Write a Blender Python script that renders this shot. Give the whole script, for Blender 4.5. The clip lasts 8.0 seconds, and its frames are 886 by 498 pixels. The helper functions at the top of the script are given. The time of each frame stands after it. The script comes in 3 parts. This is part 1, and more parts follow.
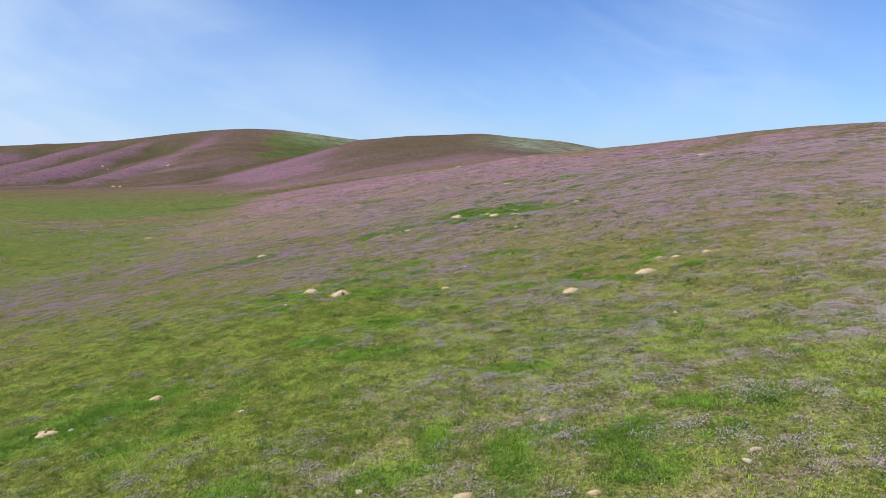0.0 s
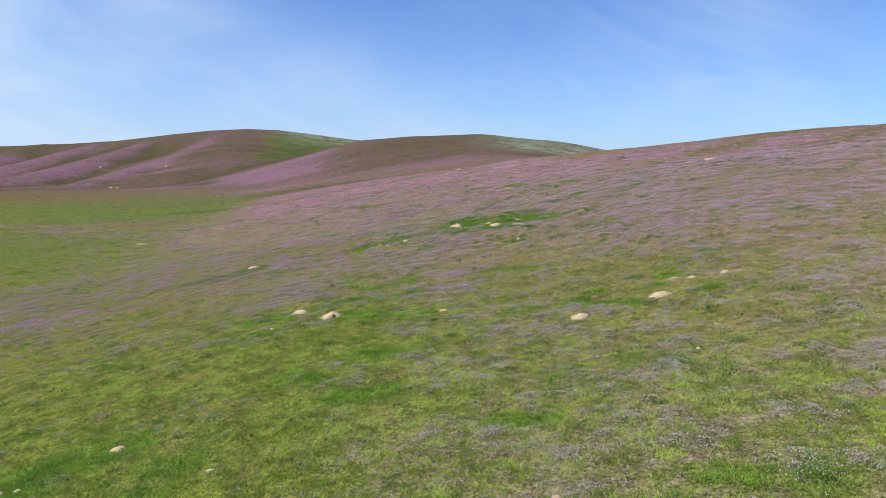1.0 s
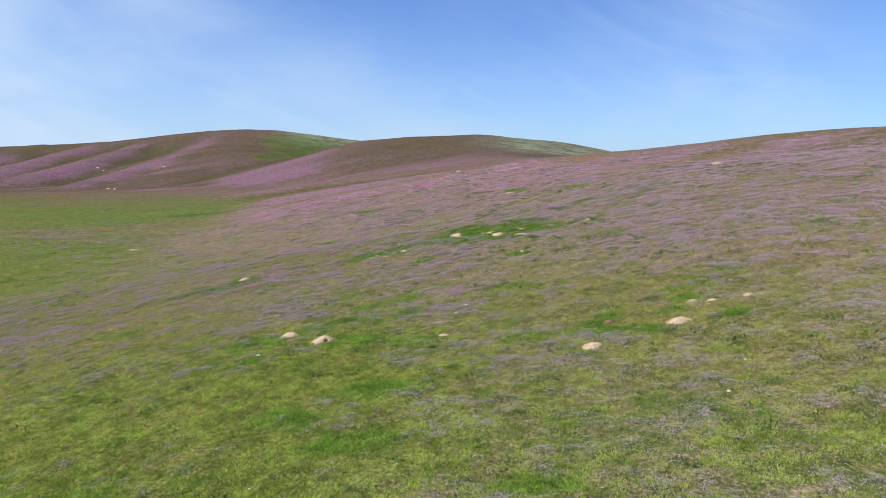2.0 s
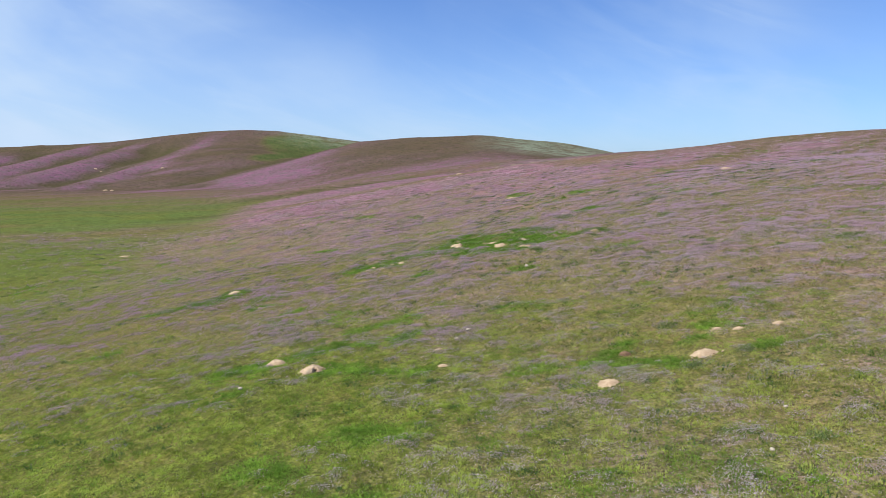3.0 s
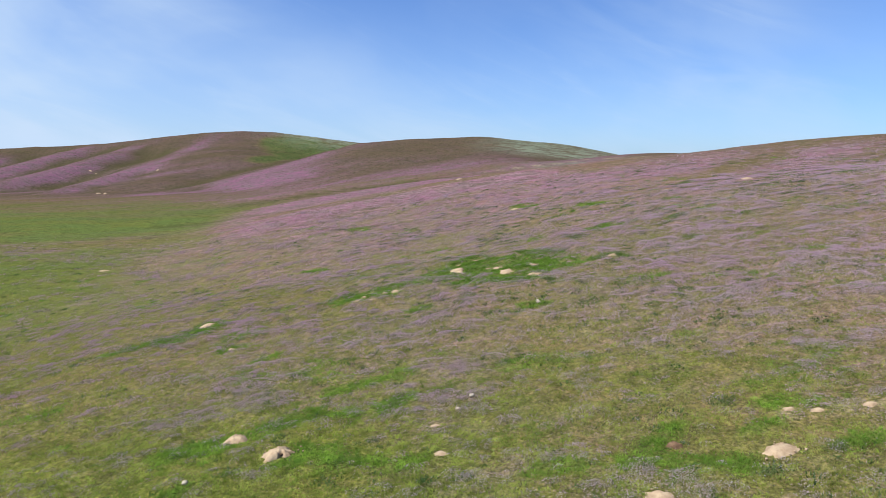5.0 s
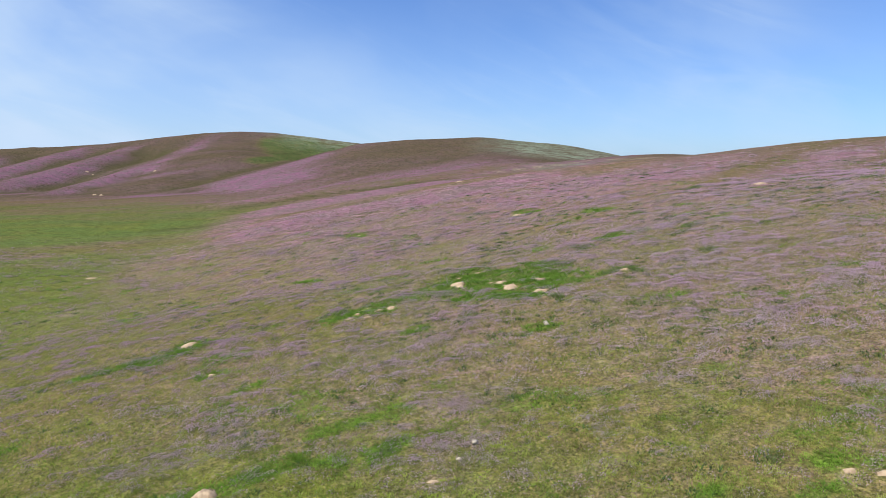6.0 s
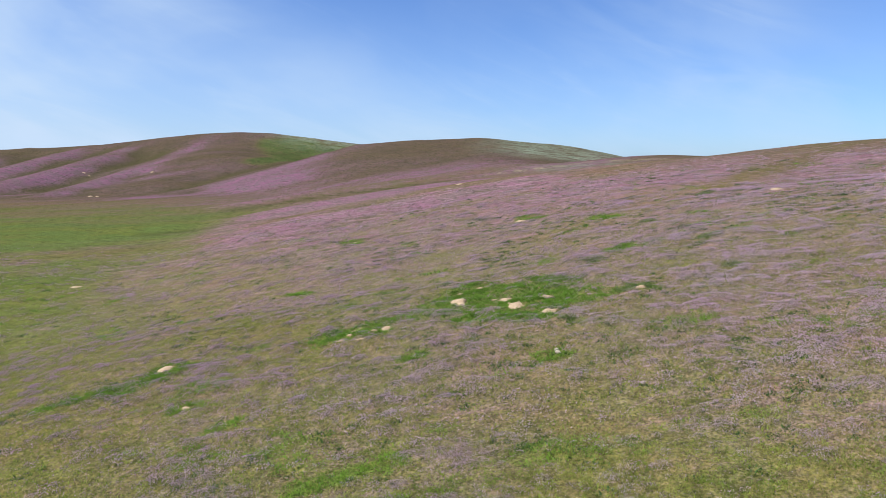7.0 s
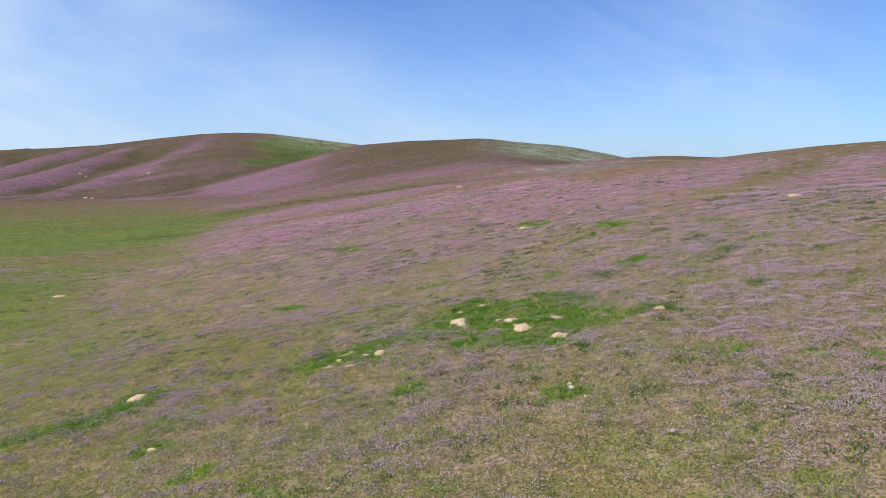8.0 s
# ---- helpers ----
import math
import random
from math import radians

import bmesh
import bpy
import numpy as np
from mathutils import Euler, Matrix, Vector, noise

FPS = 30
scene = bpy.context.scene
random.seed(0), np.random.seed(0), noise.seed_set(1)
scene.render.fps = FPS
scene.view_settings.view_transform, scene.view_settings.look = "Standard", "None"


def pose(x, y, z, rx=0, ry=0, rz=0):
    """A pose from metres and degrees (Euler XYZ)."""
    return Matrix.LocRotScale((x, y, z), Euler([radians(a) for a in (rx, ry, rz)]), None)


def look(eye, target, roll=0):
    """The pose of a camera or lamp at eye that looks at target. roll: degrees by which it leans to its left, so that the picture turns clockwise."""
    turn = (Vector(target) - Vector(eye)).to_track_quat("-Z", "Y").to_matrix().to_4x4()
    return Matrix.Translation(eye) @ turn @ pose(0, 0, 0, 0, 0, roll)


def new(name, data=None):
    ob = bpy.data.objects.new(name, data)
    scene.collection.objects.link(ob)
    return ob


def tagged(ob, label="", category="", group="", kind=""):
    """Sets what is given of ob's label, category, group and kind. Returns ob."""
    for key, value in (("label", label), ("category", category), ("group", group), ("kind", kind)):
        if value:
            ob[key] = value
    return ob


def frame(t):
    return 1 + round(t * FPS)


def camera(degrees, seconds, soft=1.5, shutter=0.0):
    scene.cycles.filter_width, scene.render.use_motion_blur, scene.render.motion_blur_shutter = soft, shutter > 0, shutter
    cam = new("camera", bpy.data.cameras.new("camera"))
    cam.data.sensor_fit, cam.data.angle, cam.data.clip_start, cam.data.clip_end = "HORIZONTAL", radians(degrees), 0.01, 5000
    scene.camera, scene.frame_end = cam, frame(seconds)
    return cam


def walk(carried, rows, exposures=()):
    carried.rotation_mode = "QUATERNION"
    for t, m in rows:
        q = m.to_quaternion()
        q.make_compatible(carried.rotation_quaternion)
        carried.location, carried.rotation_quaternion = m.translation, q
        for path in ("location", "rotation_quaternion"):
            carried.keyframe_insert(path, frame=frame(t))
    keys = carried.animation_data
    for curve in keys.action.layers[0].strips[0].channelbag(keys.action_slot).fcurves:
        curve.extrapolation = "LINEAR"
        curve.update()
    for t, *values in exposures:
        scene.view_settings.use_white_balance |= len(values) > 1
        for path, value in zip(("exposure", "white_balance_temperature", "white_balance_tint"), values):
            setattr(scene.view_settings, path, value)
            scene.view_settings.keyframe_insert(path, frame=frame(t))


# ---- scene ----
cam = camera(72.0, 8.0, soft=0.5)
METRES, EYE, TILT, LEAN, TURN = 24.0, 9.0, -8.0, 0.0, 0.0
ROWS = [
    (0, 0, 0, 0, 0, 0, -0),
    (0.5, 0.0020732, 0.0492, 0.019268, 0, 0.012195, 0.01),
    (1, 0.0038415, 0.0903, 0.039451, 0, -0.036585, 0.02),
    (1.5, 0.0039024, 0.1329, 0.058415, 0, -0.079268, 0.03),
    (3, 0.004878, 0.276, 0.11409, 0, -0.085366, 0.04),
    (3.5, 0.0056707, 0.3274, 0.1336, 0, -0.10366, 0.05),
    (4, 0.0064634, 0.3797, 0.15262, 0, -0.091463, 0.05),
    (4.5, 0.0071341, 0.4329, 0.17134, 0.0060976, -0.091463, 0.07),
    (6, 0.0091463, 0.6081, 0.22476, -0.012195, -0.085366, 0.06),
    (6.5, 0.0096951, 0.6718, 0.2428, -0.0060976, -0.079268, 0.06),
    (7, 0.010244, 0.737, 0.26091, -0.0060976, -0.079268, 0.08),
    (7.5, 0.011159, 0.8031, 0.27841, -0.018293, -0.073171, 0.08),
    (8, 0.012378, 0.8698, 0.29689, -0.02439, -0.073171, 0.08),
]
walk(cam, [(t, pose(0, 0, EYE, TILT, LEAN, TURN) @ pose(METRES * x, METRES * y, METRES * z, 90 + pitch, roll, yaw)) for t, x, y, z, yaw, pitch, roll in ROWS])

# ---- light ----
SUN_UP, SUN_SIDE = 52.0, 248.0   # height of the sun; bearing, clockwise from straight ahead (+y)
EXPOSURE = 0.50
scene.view_settings.exposure = EXPOSURE


def sun_way():
    e, b = radians(SUN_UP), radians(SUN_SIDE)
    return Vector((math.cos(e) * math.sin(b), math.cos(e) * math.cos(b), math.sin(e)))


lamp = bpy.data.lights.new("sun", "SUN")
lamp.energy, lamp.angle, lamp.color = 4.6, radians(0.6), (1.0, 0.955, 0.89)
sun = new("sun", lamp)
sun.matrix_world = look(sun_way() * 100, (0, 0, 0))


class Net:
    """Short hand for node trees."""

    def __init__(self, tree):
        self.tree = tree

    def add(self, kind, **values):
        node = self.tree.nodes.new(kind)
        for key, value in values.items():
            setattr(node, key, value)
        return node

    def put(self, socket, value):
        if isinstance(value, bpy.types.NodeSocket):
            self.tree.links.new(value, socket)
        elif value is not None:
            socket.default_value = value

    def math(self, op, a, b=None, c=None, clamp=False):
        n = self.add("ShaderNodeMath", operation=op, use_clamp=clamp)
        for s, v in zip(n.inputs, (a, b, c)):
            self.put(s, v)
        return n.outputs[0]

    def mix(self, fac, a, b, mode="MIX"):
        n = self.add("ShaderNodeMix", data_type="RGBA", blend_type=mode)
        self.put(n.inputs[0], fac)
        self.put(n.inputs[6], (*a, 1) if isinstance(a, tuple) else a)
        self.put(n.inputs[7], (*b, 1) if isinstance(b, tuple) else b)
        return n.outputs[2]

    def ramp(self, value, lo, hi, to_lo=0.0, to_hi=1.0):
        n = self.add("ShaderNodeMapRange", interpolation_type="SMOOTHSTEP")
        for s, v in zip(n.inputs, (value, lo, hi, to_lo, to_hi)):
            self.put(s, v)
        return n.outputs[0]

    def noise(self, vector, scale, detail=3.0, rough=0.55, warp=0.0):
        n = self.add("ShaderNodeTexNoise")
        self.put(n.inputs["Vector"], vector)
        for key, v in (("Scale", scale), ("Detail", detail), ("Roughness", rough), ("Distortion", warp)):
            n.inputs[key].default_value = v
        return n.outputs["Fac"]

    def stretch(self, vector, scale=(1, 1, 1), turn=0.0, shift=(0, 0, 0)):
        n = self.add("ShaderNodeMapping")
        self.put(n.inputs["Vector"], vector)
        n.inputs["Scale"].default_value = scale
        n.inputs["Location"].default_value = shift
        n.inputs["Rotation"].default_value = (0, 0, radians(turn))
        return n.outputs[0]

    def attribute(self, name):
        return self.add("ShaderNodeAttribute", attribute_name=name).outputs["Fac"]


world = bpy.data.worlds.new("sky")
scene.world = world
world.use_nodes = True
net = Net(world.node_tree)
back = world.node_tree.nodes["Background"]
sky = net.add("ShaderNodeTexSky", sky_type="NISHITA", sun_disc=False, sun_elevation=radians(SUN_UP), sun_rotation=radians(SUN_SIDE),
              altitude=600.0, air_density=1.0, dust_density=0.6, ozone_density=2.5)
way = net.add("ShaderNodeTexCoord").outputs["Generated"]
part_xyz = net.add("ShaderNodeSeparateXYZ")
net.put(part_xyz.inputs[0], way)
wx, wy, wz = part_xyz.outputs
# thin cirrus: broad soft veils and a few fine combed streaks, drawn out down to the right
slant = net.add("ShaderNodeVectorRotate", rotation_type="Y_AXIS")
net.put(slant.inputs["Vector"], way)
slant.inputs["Angle"].default_value = radians(-20)
veil = net.ramp(net.noise(net.stretch(slant.outputs[0], (1.0, 1.0, 2.4), 0, (2.3, 0.4, 1.1)), 2.1, 5.0, 0.5, 0.5), 0.38, 0.70)
comb = net.ramp(net.noise(net.stretch(slant.outputs[0], (2.0, 2.0, 11.0), 0, (0.7, 3.2, 0.3)), 1.6, 6.0, 0.60, 0.9), 0.48, 0.80)
left = net.ramp(wx, 0.30, -0.62)
low = net.ramp(wz, 0.36, 0.0)
amount = net.math("ADD", net.math("MULTIPLY", veil, net.math("ADD", net.math("MULTIPLY", left, 0.24), 0.26)),
                  net.math("MULTIPLY", comb, 0.16))
across, above = net.math("DIVIDE", wx, net.math("MAXIMUM", wy, 0.2)), net.math("DIVIDE", wz, net.math("MAXIMUM", wy, 0.2))
for cx, cz, rx, rz in ((-0.04, 0.27, 0.24, 0.13), (0.78, 0.24, 0.22, 0.12)):   # clear blue between the veils
    dx, dz = net.math("DIVIDE", net.math("SUBTRACT", across, cx), rx), net.math("DIVIDE", net.math("SUBTRACT", above, cz), rz)
    near_gap = net.ramp(net.math("ADD", net.math("MULTIPLY", dx, dx), net.math("MULTIPLY", dz, dz)), 0.0, 2.0, 0.25, 1.0)
    amount = net.math("MULTIPLY", amount, near_gap)
amount = net.math("ADD", amount, net.math("MULTIPLY", low, net.math("ADD", net.math("MULTIPLY", left, 0.40), 0.22)), clamp=True)
blue = net.mix(1.0, sky.outputs[0], (0.58, 0.87, 1.36), "MULTIPLY")
net.put(back.inputs["Color"], net.mix(amount, blue, (5.1, 6.5, 8.4)))
back.inputs["Strength"].default_value = 0.082


# ---- the lie of the land ----
def smooth(a, b, v):
    q = np.clip((v - a) / (b - a), 0, 1)
    return q * q * (3 - 2 * q)


def remembered(of):
    """Keeps the last few answers for large arrays of places."""
    kept = {}

    def answer(x, y):
        x, y = np.asarray(x, float), np.asarray(y, float)
        if x.size < 5000:
            return of(x, y)
        key = (x.shape, float(x.flat[0]), float(x.flat[-1]), float(y.flat[0]), float(y.flat[-1]), float(x.sum()), float(y.sum()))
        if key not in kept:
            if len(kept) > 3:
                kept.pop(next(iter(kept)))
            kept[key] = of(x, y)
        return kept[key]
    return answer


def crest(x, y, path, flank, top):
    """Height of a ridge along a line of (x, y, z) corners: rounded top, even flanks."""
    best = np.full(np.shape(x), -1e9)
    for (ax, ay, az), (bx, by, bz) in zip(path, path[1:]):
        ux, uy = bx - ax, by - ay
        s = np.clip(((x - ax) * ux + (y - ay) * uy) / (ux * ux + uy * uy), 0, 1)
        d2 = (x - ax - s * ux) ** 2 + (y - ay - s * uy) ** 2
        best = np.maximum(best, az + s * (bz - az) - flank * (np.sqrt(d2 + top * top) - top))
    return best


def soft_max(parts, k):
    m = np.max(parts, axis=0)
    return m + k * np.log(sum(np.exp((p - m) / k) for p in parts))


def rib(x, y, ax, ay, bx, by, height, width):
    """A low swelling (or, with a minus, a hollow) along a line, fading at its ends."""
    n = np.hypot(bx - ax, by - ay)
    ux, uy = (bx - ax) / n, (by - ay) / n
    s = ((x - ax) * ux + (y - ay) * uy) / n
    d = (x - ax) * uy - (y - ay) * ux
    return height * smooth(-0.15, 0.2, s) * smooth(1.15, 0.8, s) * np.exp(-(d / width) ** 2)


NEAR_RIDGE = [(360, -150, 24), (200, 90, 22), (130, 130, 19.6), (95, 130, 17.4), (78, 131, 15.4), (61, 138, 13.6), (50, 150, 12.0)]
LINK_RIDGE = [(50, 150, 11.0), (42, 178, 9.5), (38, 230, 8.0), (24, 300, 15), (20, 352, 22)]
BACK_RIDGE = [(38, 230, 9), (92, 272, 15.6), (140, 275, 14.5), (330, 280, 14)]
HILL_TWO = [(118, 396, 2.0), (94, 388, 9.0), (78, 385, 16.0), (56, 380, 23.6), (20, 372, 26.6), (-15, 364, 25.0)]
HILL_TWO_TAIL = [(-15, 364, 25.0), (-44, 359, 22.7), (-57, 350, 18.9), (-70, 338, 14.0),
            (-84, 322, 8.8), (-100, 305, 4.2), (-115, 290, 0.9), (-127, 272, -1.9)]
HILL_ONE = [(40, 470, 18), (-46, 446, 24), (-90, 443, 29.8), (-116, 441, 32.6), (-138, 440, 33.3), (-162, 440, 32.3), (-190, 440, 29.8), (-235, 440, 24.5), (-330, 440, 20.5), (-700, 470, 26)]
SHOULDER = [(-135, 440, 32), (-132, 400, 20), (-132, 360, 10.5), (-138, 320, 4.0), (-146, 285, -1.5)]
SPUR_A = [(-150, 440, 29), (-163, 425, 24.0), (-166, 375, 13.6), (-166, 330, 6.9), (-168, 295, 2.0), (-170, 265, -1.8)]
SPUR_B = [(-202, 440, 27), (-208, 400, 18.2), (-212, 360, 10.4), (-216, 320, 3.8), (-224, 285, -2.2)]
SPUR_C = [(-237, 445, 25.3), (-242, 410, 19.2), (-247, 365, 10.4), (-252, 320, 2.6), (-260, 290, -2.4)]
SPUR_D = [(-283, 450, 24), (-287, 415, 18.6), (-293, 372, 10), (-305, 315, -1)]

# broad gentle swells and dips of the near slope: x, y, reach, rise
SWELLS = [(-10, 87, 14, 0.20), (10, 86, 14, 0.25), (29, 80, 14, 0.70), (23, 41, 8, 0.40), (6, 27, 7, -0.42), (8, 14, 6, 0.25), (-10, 66, 12, -0.20)]


@remembered
def land(x, y):
    """Height of the ground."""
    x, y = np.asarray(x, float), np.asarray(y, float)
    floor = -2.2 + 0.006 * np.clip(y - 90, 0, 260) + 0.014 * np.clip(y - 170, 0, 100) * smooth(-150, -60, x) - 0.01 * np.clip(-90 - x, 0, 300)
    far = soft_max([floor, crest(x, y, NEAR_RIDGE, 0.22, 50), crest(x, y, LINK_RIDGE, 0.17, 14), crest(x, y, BACK_RIDGE, 0.12, 20),
                    crest(x, y, HILL_TWO, 0.24, 20), crest(x, y, HILL_TWO_TAIL, 0.36, 7), crest(x, y, HILL_ONE, 0.60, 12),
                    crest(x, y, SHOULDER, 0.36, 46),
                    crest(x, y, SPUR_A, 0.42, 6), crest(x, y, SPUR_B, 0.42, 6), crest(x, y, SPUR_C, 0.42, 6), crest(x, y, SPUR_D, 0.42, 6)], 0.45)
    far = (far + rib(x, y, 40, 262, -72, 196, 2.2, 12) + rib(x, y, 36, 205, -62, 152, 1.6, 9)
           - rib(x, y, 24, 146, -38, 126, 0.8, 4) + rib(x, y, 26, 132, -36, 113, 0.7, 6) - rib(x, y, 10, 120, -30, 100, 0.5, 3))
    u, v = np.clip(x, -60, 70), np.clip(y, -10, 110)
    near = 2.32 + 0.1189 * u + 0.01374 * v - 5.84e-5 * u * u + 9.26e-4 * u * v + 2.46e-4 * v * v
    w = smooth(95, 58, y) * smooth(-75, -35, x) * smooth(75, 38, x) * smooth(-60, -10, y)
    out = far + (near - far) * w
    for cx, cy, reach, rise in SWELLS:
        out = out + rise * np.exp(-((x - cx) ** 2 + (y - cy) ** 2) / (2 * reach * reach))
    return out


def lattice(ix, iy, seed):
    h = (ix.astype(np.int64) * 374761393 + iy.astype(np.int64) * 668265263 + seed * 974711) & 0x7FFFFFFF
    h = ((h ^ (h >> 13)) * 1274126177) & 0x7FFFFFFF
    return ((h ^ (h >> 16)) & 0xFFFF) / 65535.0


def grain(x, y, size, seed=0):
    """Smooth noise from 0 to 1 with lumps of that size, in metres."""
    u, v = np.asarray(x, float) / size, np.asarray(y, float) / size
    iu, iv = np.floor(u), np.floor(v)
    fu, fv = u - iu, v - iv
    fu, fv = fu * fu * (3 - 2 * fu), fv * fv * (3 - 2 * fv)
    a, b = lattice(iu, iv, seed), lattice(iu + 1, iv, seed)
    c, d = lattice(iu, iv + 1, seed), lattice(iu + 1, iv + 1, seed)
    return (a + (b - a) * fu) * (1 - fv) + (c + (d - c) * fu) * fv


def layered(x, y, size, seed=0):
    return (grain(x, y, size, seed) * 0.53 + grain(x * 0.8 + y * 0.6, y * 0.8 - x * 0.6, size * 0.47, seed + 1) * 0.30
            + grain(x, y, size * 0.21, seed + 2) * 0.17)


@remembered
def lumps(x, y):
    """Mounded flower mats, 0 between them and 1 on their tops; broader ones farther up the slope."""
    small = smooth(0.48, 0.66, layered(x * 0.75, y, 1.05, 111)) * smooth(72, 60, y)
    large = smooth(0.48, 0.68, layered(x * 0.7, y, 1.9, 115)) * smooth(60, 72, y)
    return small + large


def ground(x, y):
    """The land with its low tussocks."""
    nearby = smooth(170, 70, y) * smooth(110, 55, np.abs(x))
    rough = 0.11 * (layered(x, y, 3.4, 31) - 0.5) + 0.16 * (grain(x, y, 7.0, 35) - 0.5) + 0.10 * (layered(x, y, 0.75, 37) - 0.5) * smooth(70, 40, y)
    mats = (0.05 + 0.10 * smooth(24, 60, y) + 0.10 * smooth(60, 100, y)) * lumps(x, y) * smooth(-1.0, 1.5, land(x, y) + 0.05 * np.clip(45 - y, 0, 45))
    return land(x, y) + (rough + mats) * nearby + 0.5 * (layered(x, y, 24, 41) - 0.5) * smooth(70, 140, y)


def off_line(x, y, ax, ay, bx, by):
    """Distance from the straight piece between two places."""
    ux, uy = bx - ax, by - ay
    s = np.clip(((x - ax) * ux + (y - ay) * uy) / max(ux * ux + uy * uy, 1e-6), 0, 1)
    return np.hypot(x - ax - s * ux, y - ay - s * uy)


# rank green growth along runs and round burrows: from x, y to x, y, half width
LUSH_NEAR = [(-12.6, 16.3, -10.8, 17.1, 0.9), (-11.2, 17.8, -9.2, 18.9, 1.0), (-7.4, 16.0, -6.8, 16.0, 0.5), (-5.6, 23.5, -4.4, 23.0, 0.6), (-3.2, 21.0, -1.8, 21.2, 0.7),
             (-3.0, 25.2, -1.2, 24.9, 0.6), (3.4, 12.4, 4.5, 12.7, 0.4), (3.6, 11.2, 4.2, 11.1, 0.5), (5.5, 13.7, 6.3, 13.4, 0.4), (6.8, 13.1, 7.4, 13.3, 0.4),
             (5.5, 12.1, 6.2, 12.1, 0.4), (1.5, 12.8, 2.3, 13.2, 0.5), (1.4, 11.4, 1.9, 11.9, 0.5), (-1.5, 12.2, -0.3, 12.4, 0.4), (-5.0, 12.4, -4.3, 12.3, 0.5),
             (-7.5, 17.3, -6.6, 17.2, 0.5), (-0.3, 13.0, -0.2, 14.1, 0.4), (-9.1, 15.3, -8.3, 15.2, 0.4), (1.6, 17.5, 2.9, 17.3, 0.4)]
LUSH_MID = [(-9.5, 32.6, -8.1, 32.8, 0.6), (-6.6, 33.9, -5.0, 34.6, 0.6), (-4.6, 31.6, -3.2, 30.7, 0.55), (-5.4, 30.9, -4.5, 30.8, 0.45), (-2.4, 30.7, -0.7, 30.1, 0.55),
            (-4.2, 36.6, -1.5, 37.5, 0.45), (-3.9, 34.4, -3.2, 34.2, 0.4), (-2.0, 34.4, -1.3, 34.9, 0.6), (5.4, 28.6, 8.5, 27.9, 0.45), (6.3, 29.3, 7.3, 30.2, 0.4),
            (10.5, 30.6, 11.5, 30.3, 0.45), (11.2, 27.9, 12.0, 28.0, 0.4), (9.3, 29.4, 10.1, 29.6, 0.4), (3.1, 28.8, 4.0, 28.9, 0.5), (-8.4, 29.6, -7.8, 30.0, 0.35),
            (-8.0, 32.2, -7.3, 33.6, 0.5), (-9.1, 42.1, -8.5, 42.3, 0.5), (-12.1, 45.2, -11.5, 45.3, 0.5)]
LUSH_FAR = [(1.0, 55.5, 6.8, 53.2, 2.3), (2.2, 58.3, 6.8, 55.4, 1.6), (1.6, 51.9, 5.5, 50.2, 1.1), (6.4, 58.0, 8.4, 56.5, 0.8),
            (12.9, 62.5, 13.9, 62.9, 0.8), (-6.5, 52.5, -4.1, 53.4, 1.15), (-4.1, 53.7, -2.0, 54.4, 0.8), (-1.7, 47.3, -0.9, 47.2, 0.5), (4.6, 44.8, 5.3, 44.7, 0.5),
            (10.2, 52.8, 12.0, 51.8, 0.4), (-12.6, 69.3, -11.2, 68.4, 0.6), (9.5, 89.0, 11.2, 87.9, 1.0), (-19.9, 48.5, -18.0, 49.5, 0.7), (-17.9, 49.3, -16.6, 49.9, 0.7),
            (-16.6, 49.9, -15.3, 51.8, 1.2), (-11.8, 92.2, -9.7, 91.0, 0.9), (15.4, 80.2, 17.0, 78.4, 0.8)]
LUSH_HILLS = [(-108, 420, -80, 422, 13), (-96, 400, -68, 424, 13), (-104, 365, -92, 395, 8)]


@remembered
def lushness(x, y):
    out = np.zeros(np.shape(x))
    wob = (1.1 * (layered(x, y, 1.1, 51) - 0.5) + 0.9 * (grain(x, y, 0.33, 55) - 0.5)) * smooth(180, 90, y) + 0.8 * (layered(x, y, 16, 57) - 0.5) * smooth(90, 180, y)
    for ax, ay, bx, by, wide in LUSH_NEAR + LUSH_MID + LUSH_FAR + LUSH_HILLS:
        d = off_line(x, y, ax, ay, bx, by) / wide + wob
        out = np.maximum(out, smooth(1.35, 0.45, d))
    spots = smooth(0.68, 0.80, layered(x * 0.6, y, 2.3, 131)) * 0.38 * smooth(12, 34, y) * smooth(150, 110, y)
    return np.maximum(out, spots)


@remembered
def valley(x, y):
    """The green floor of the swale."""
    z = land(x, y) + 1.6 * (layered(x, y, 22, 61) - 0.5)
    drift = layered(x * 0.45, y, 17, 63)
    return smooth(1.4, -1.4, z) * smooth(-18, -66, x) * smooth(40, 80, y) * smooth(245, 160, y + 70 * (drift - 0.5)) * smooth(0.22, 0.62, drift + 0.12)


def swell(x, y, reach=13.0):
    """Above 0 on the backs of spurs, below 0 in the hollows between them."""
    out = np.zeros(np.shape(x))
    hills = np.asarray(y) > 235
    if np.ndim(x) and not hills.all():
        if hills.any():
            out[hills] = swell(x[hills], y[hills], reach)
        return out
    around = (land(x + reach, y) + land(x - reach, y) + land(x, y + reach) + land(x, y - reach)) / 4
    return land(x, y) - around


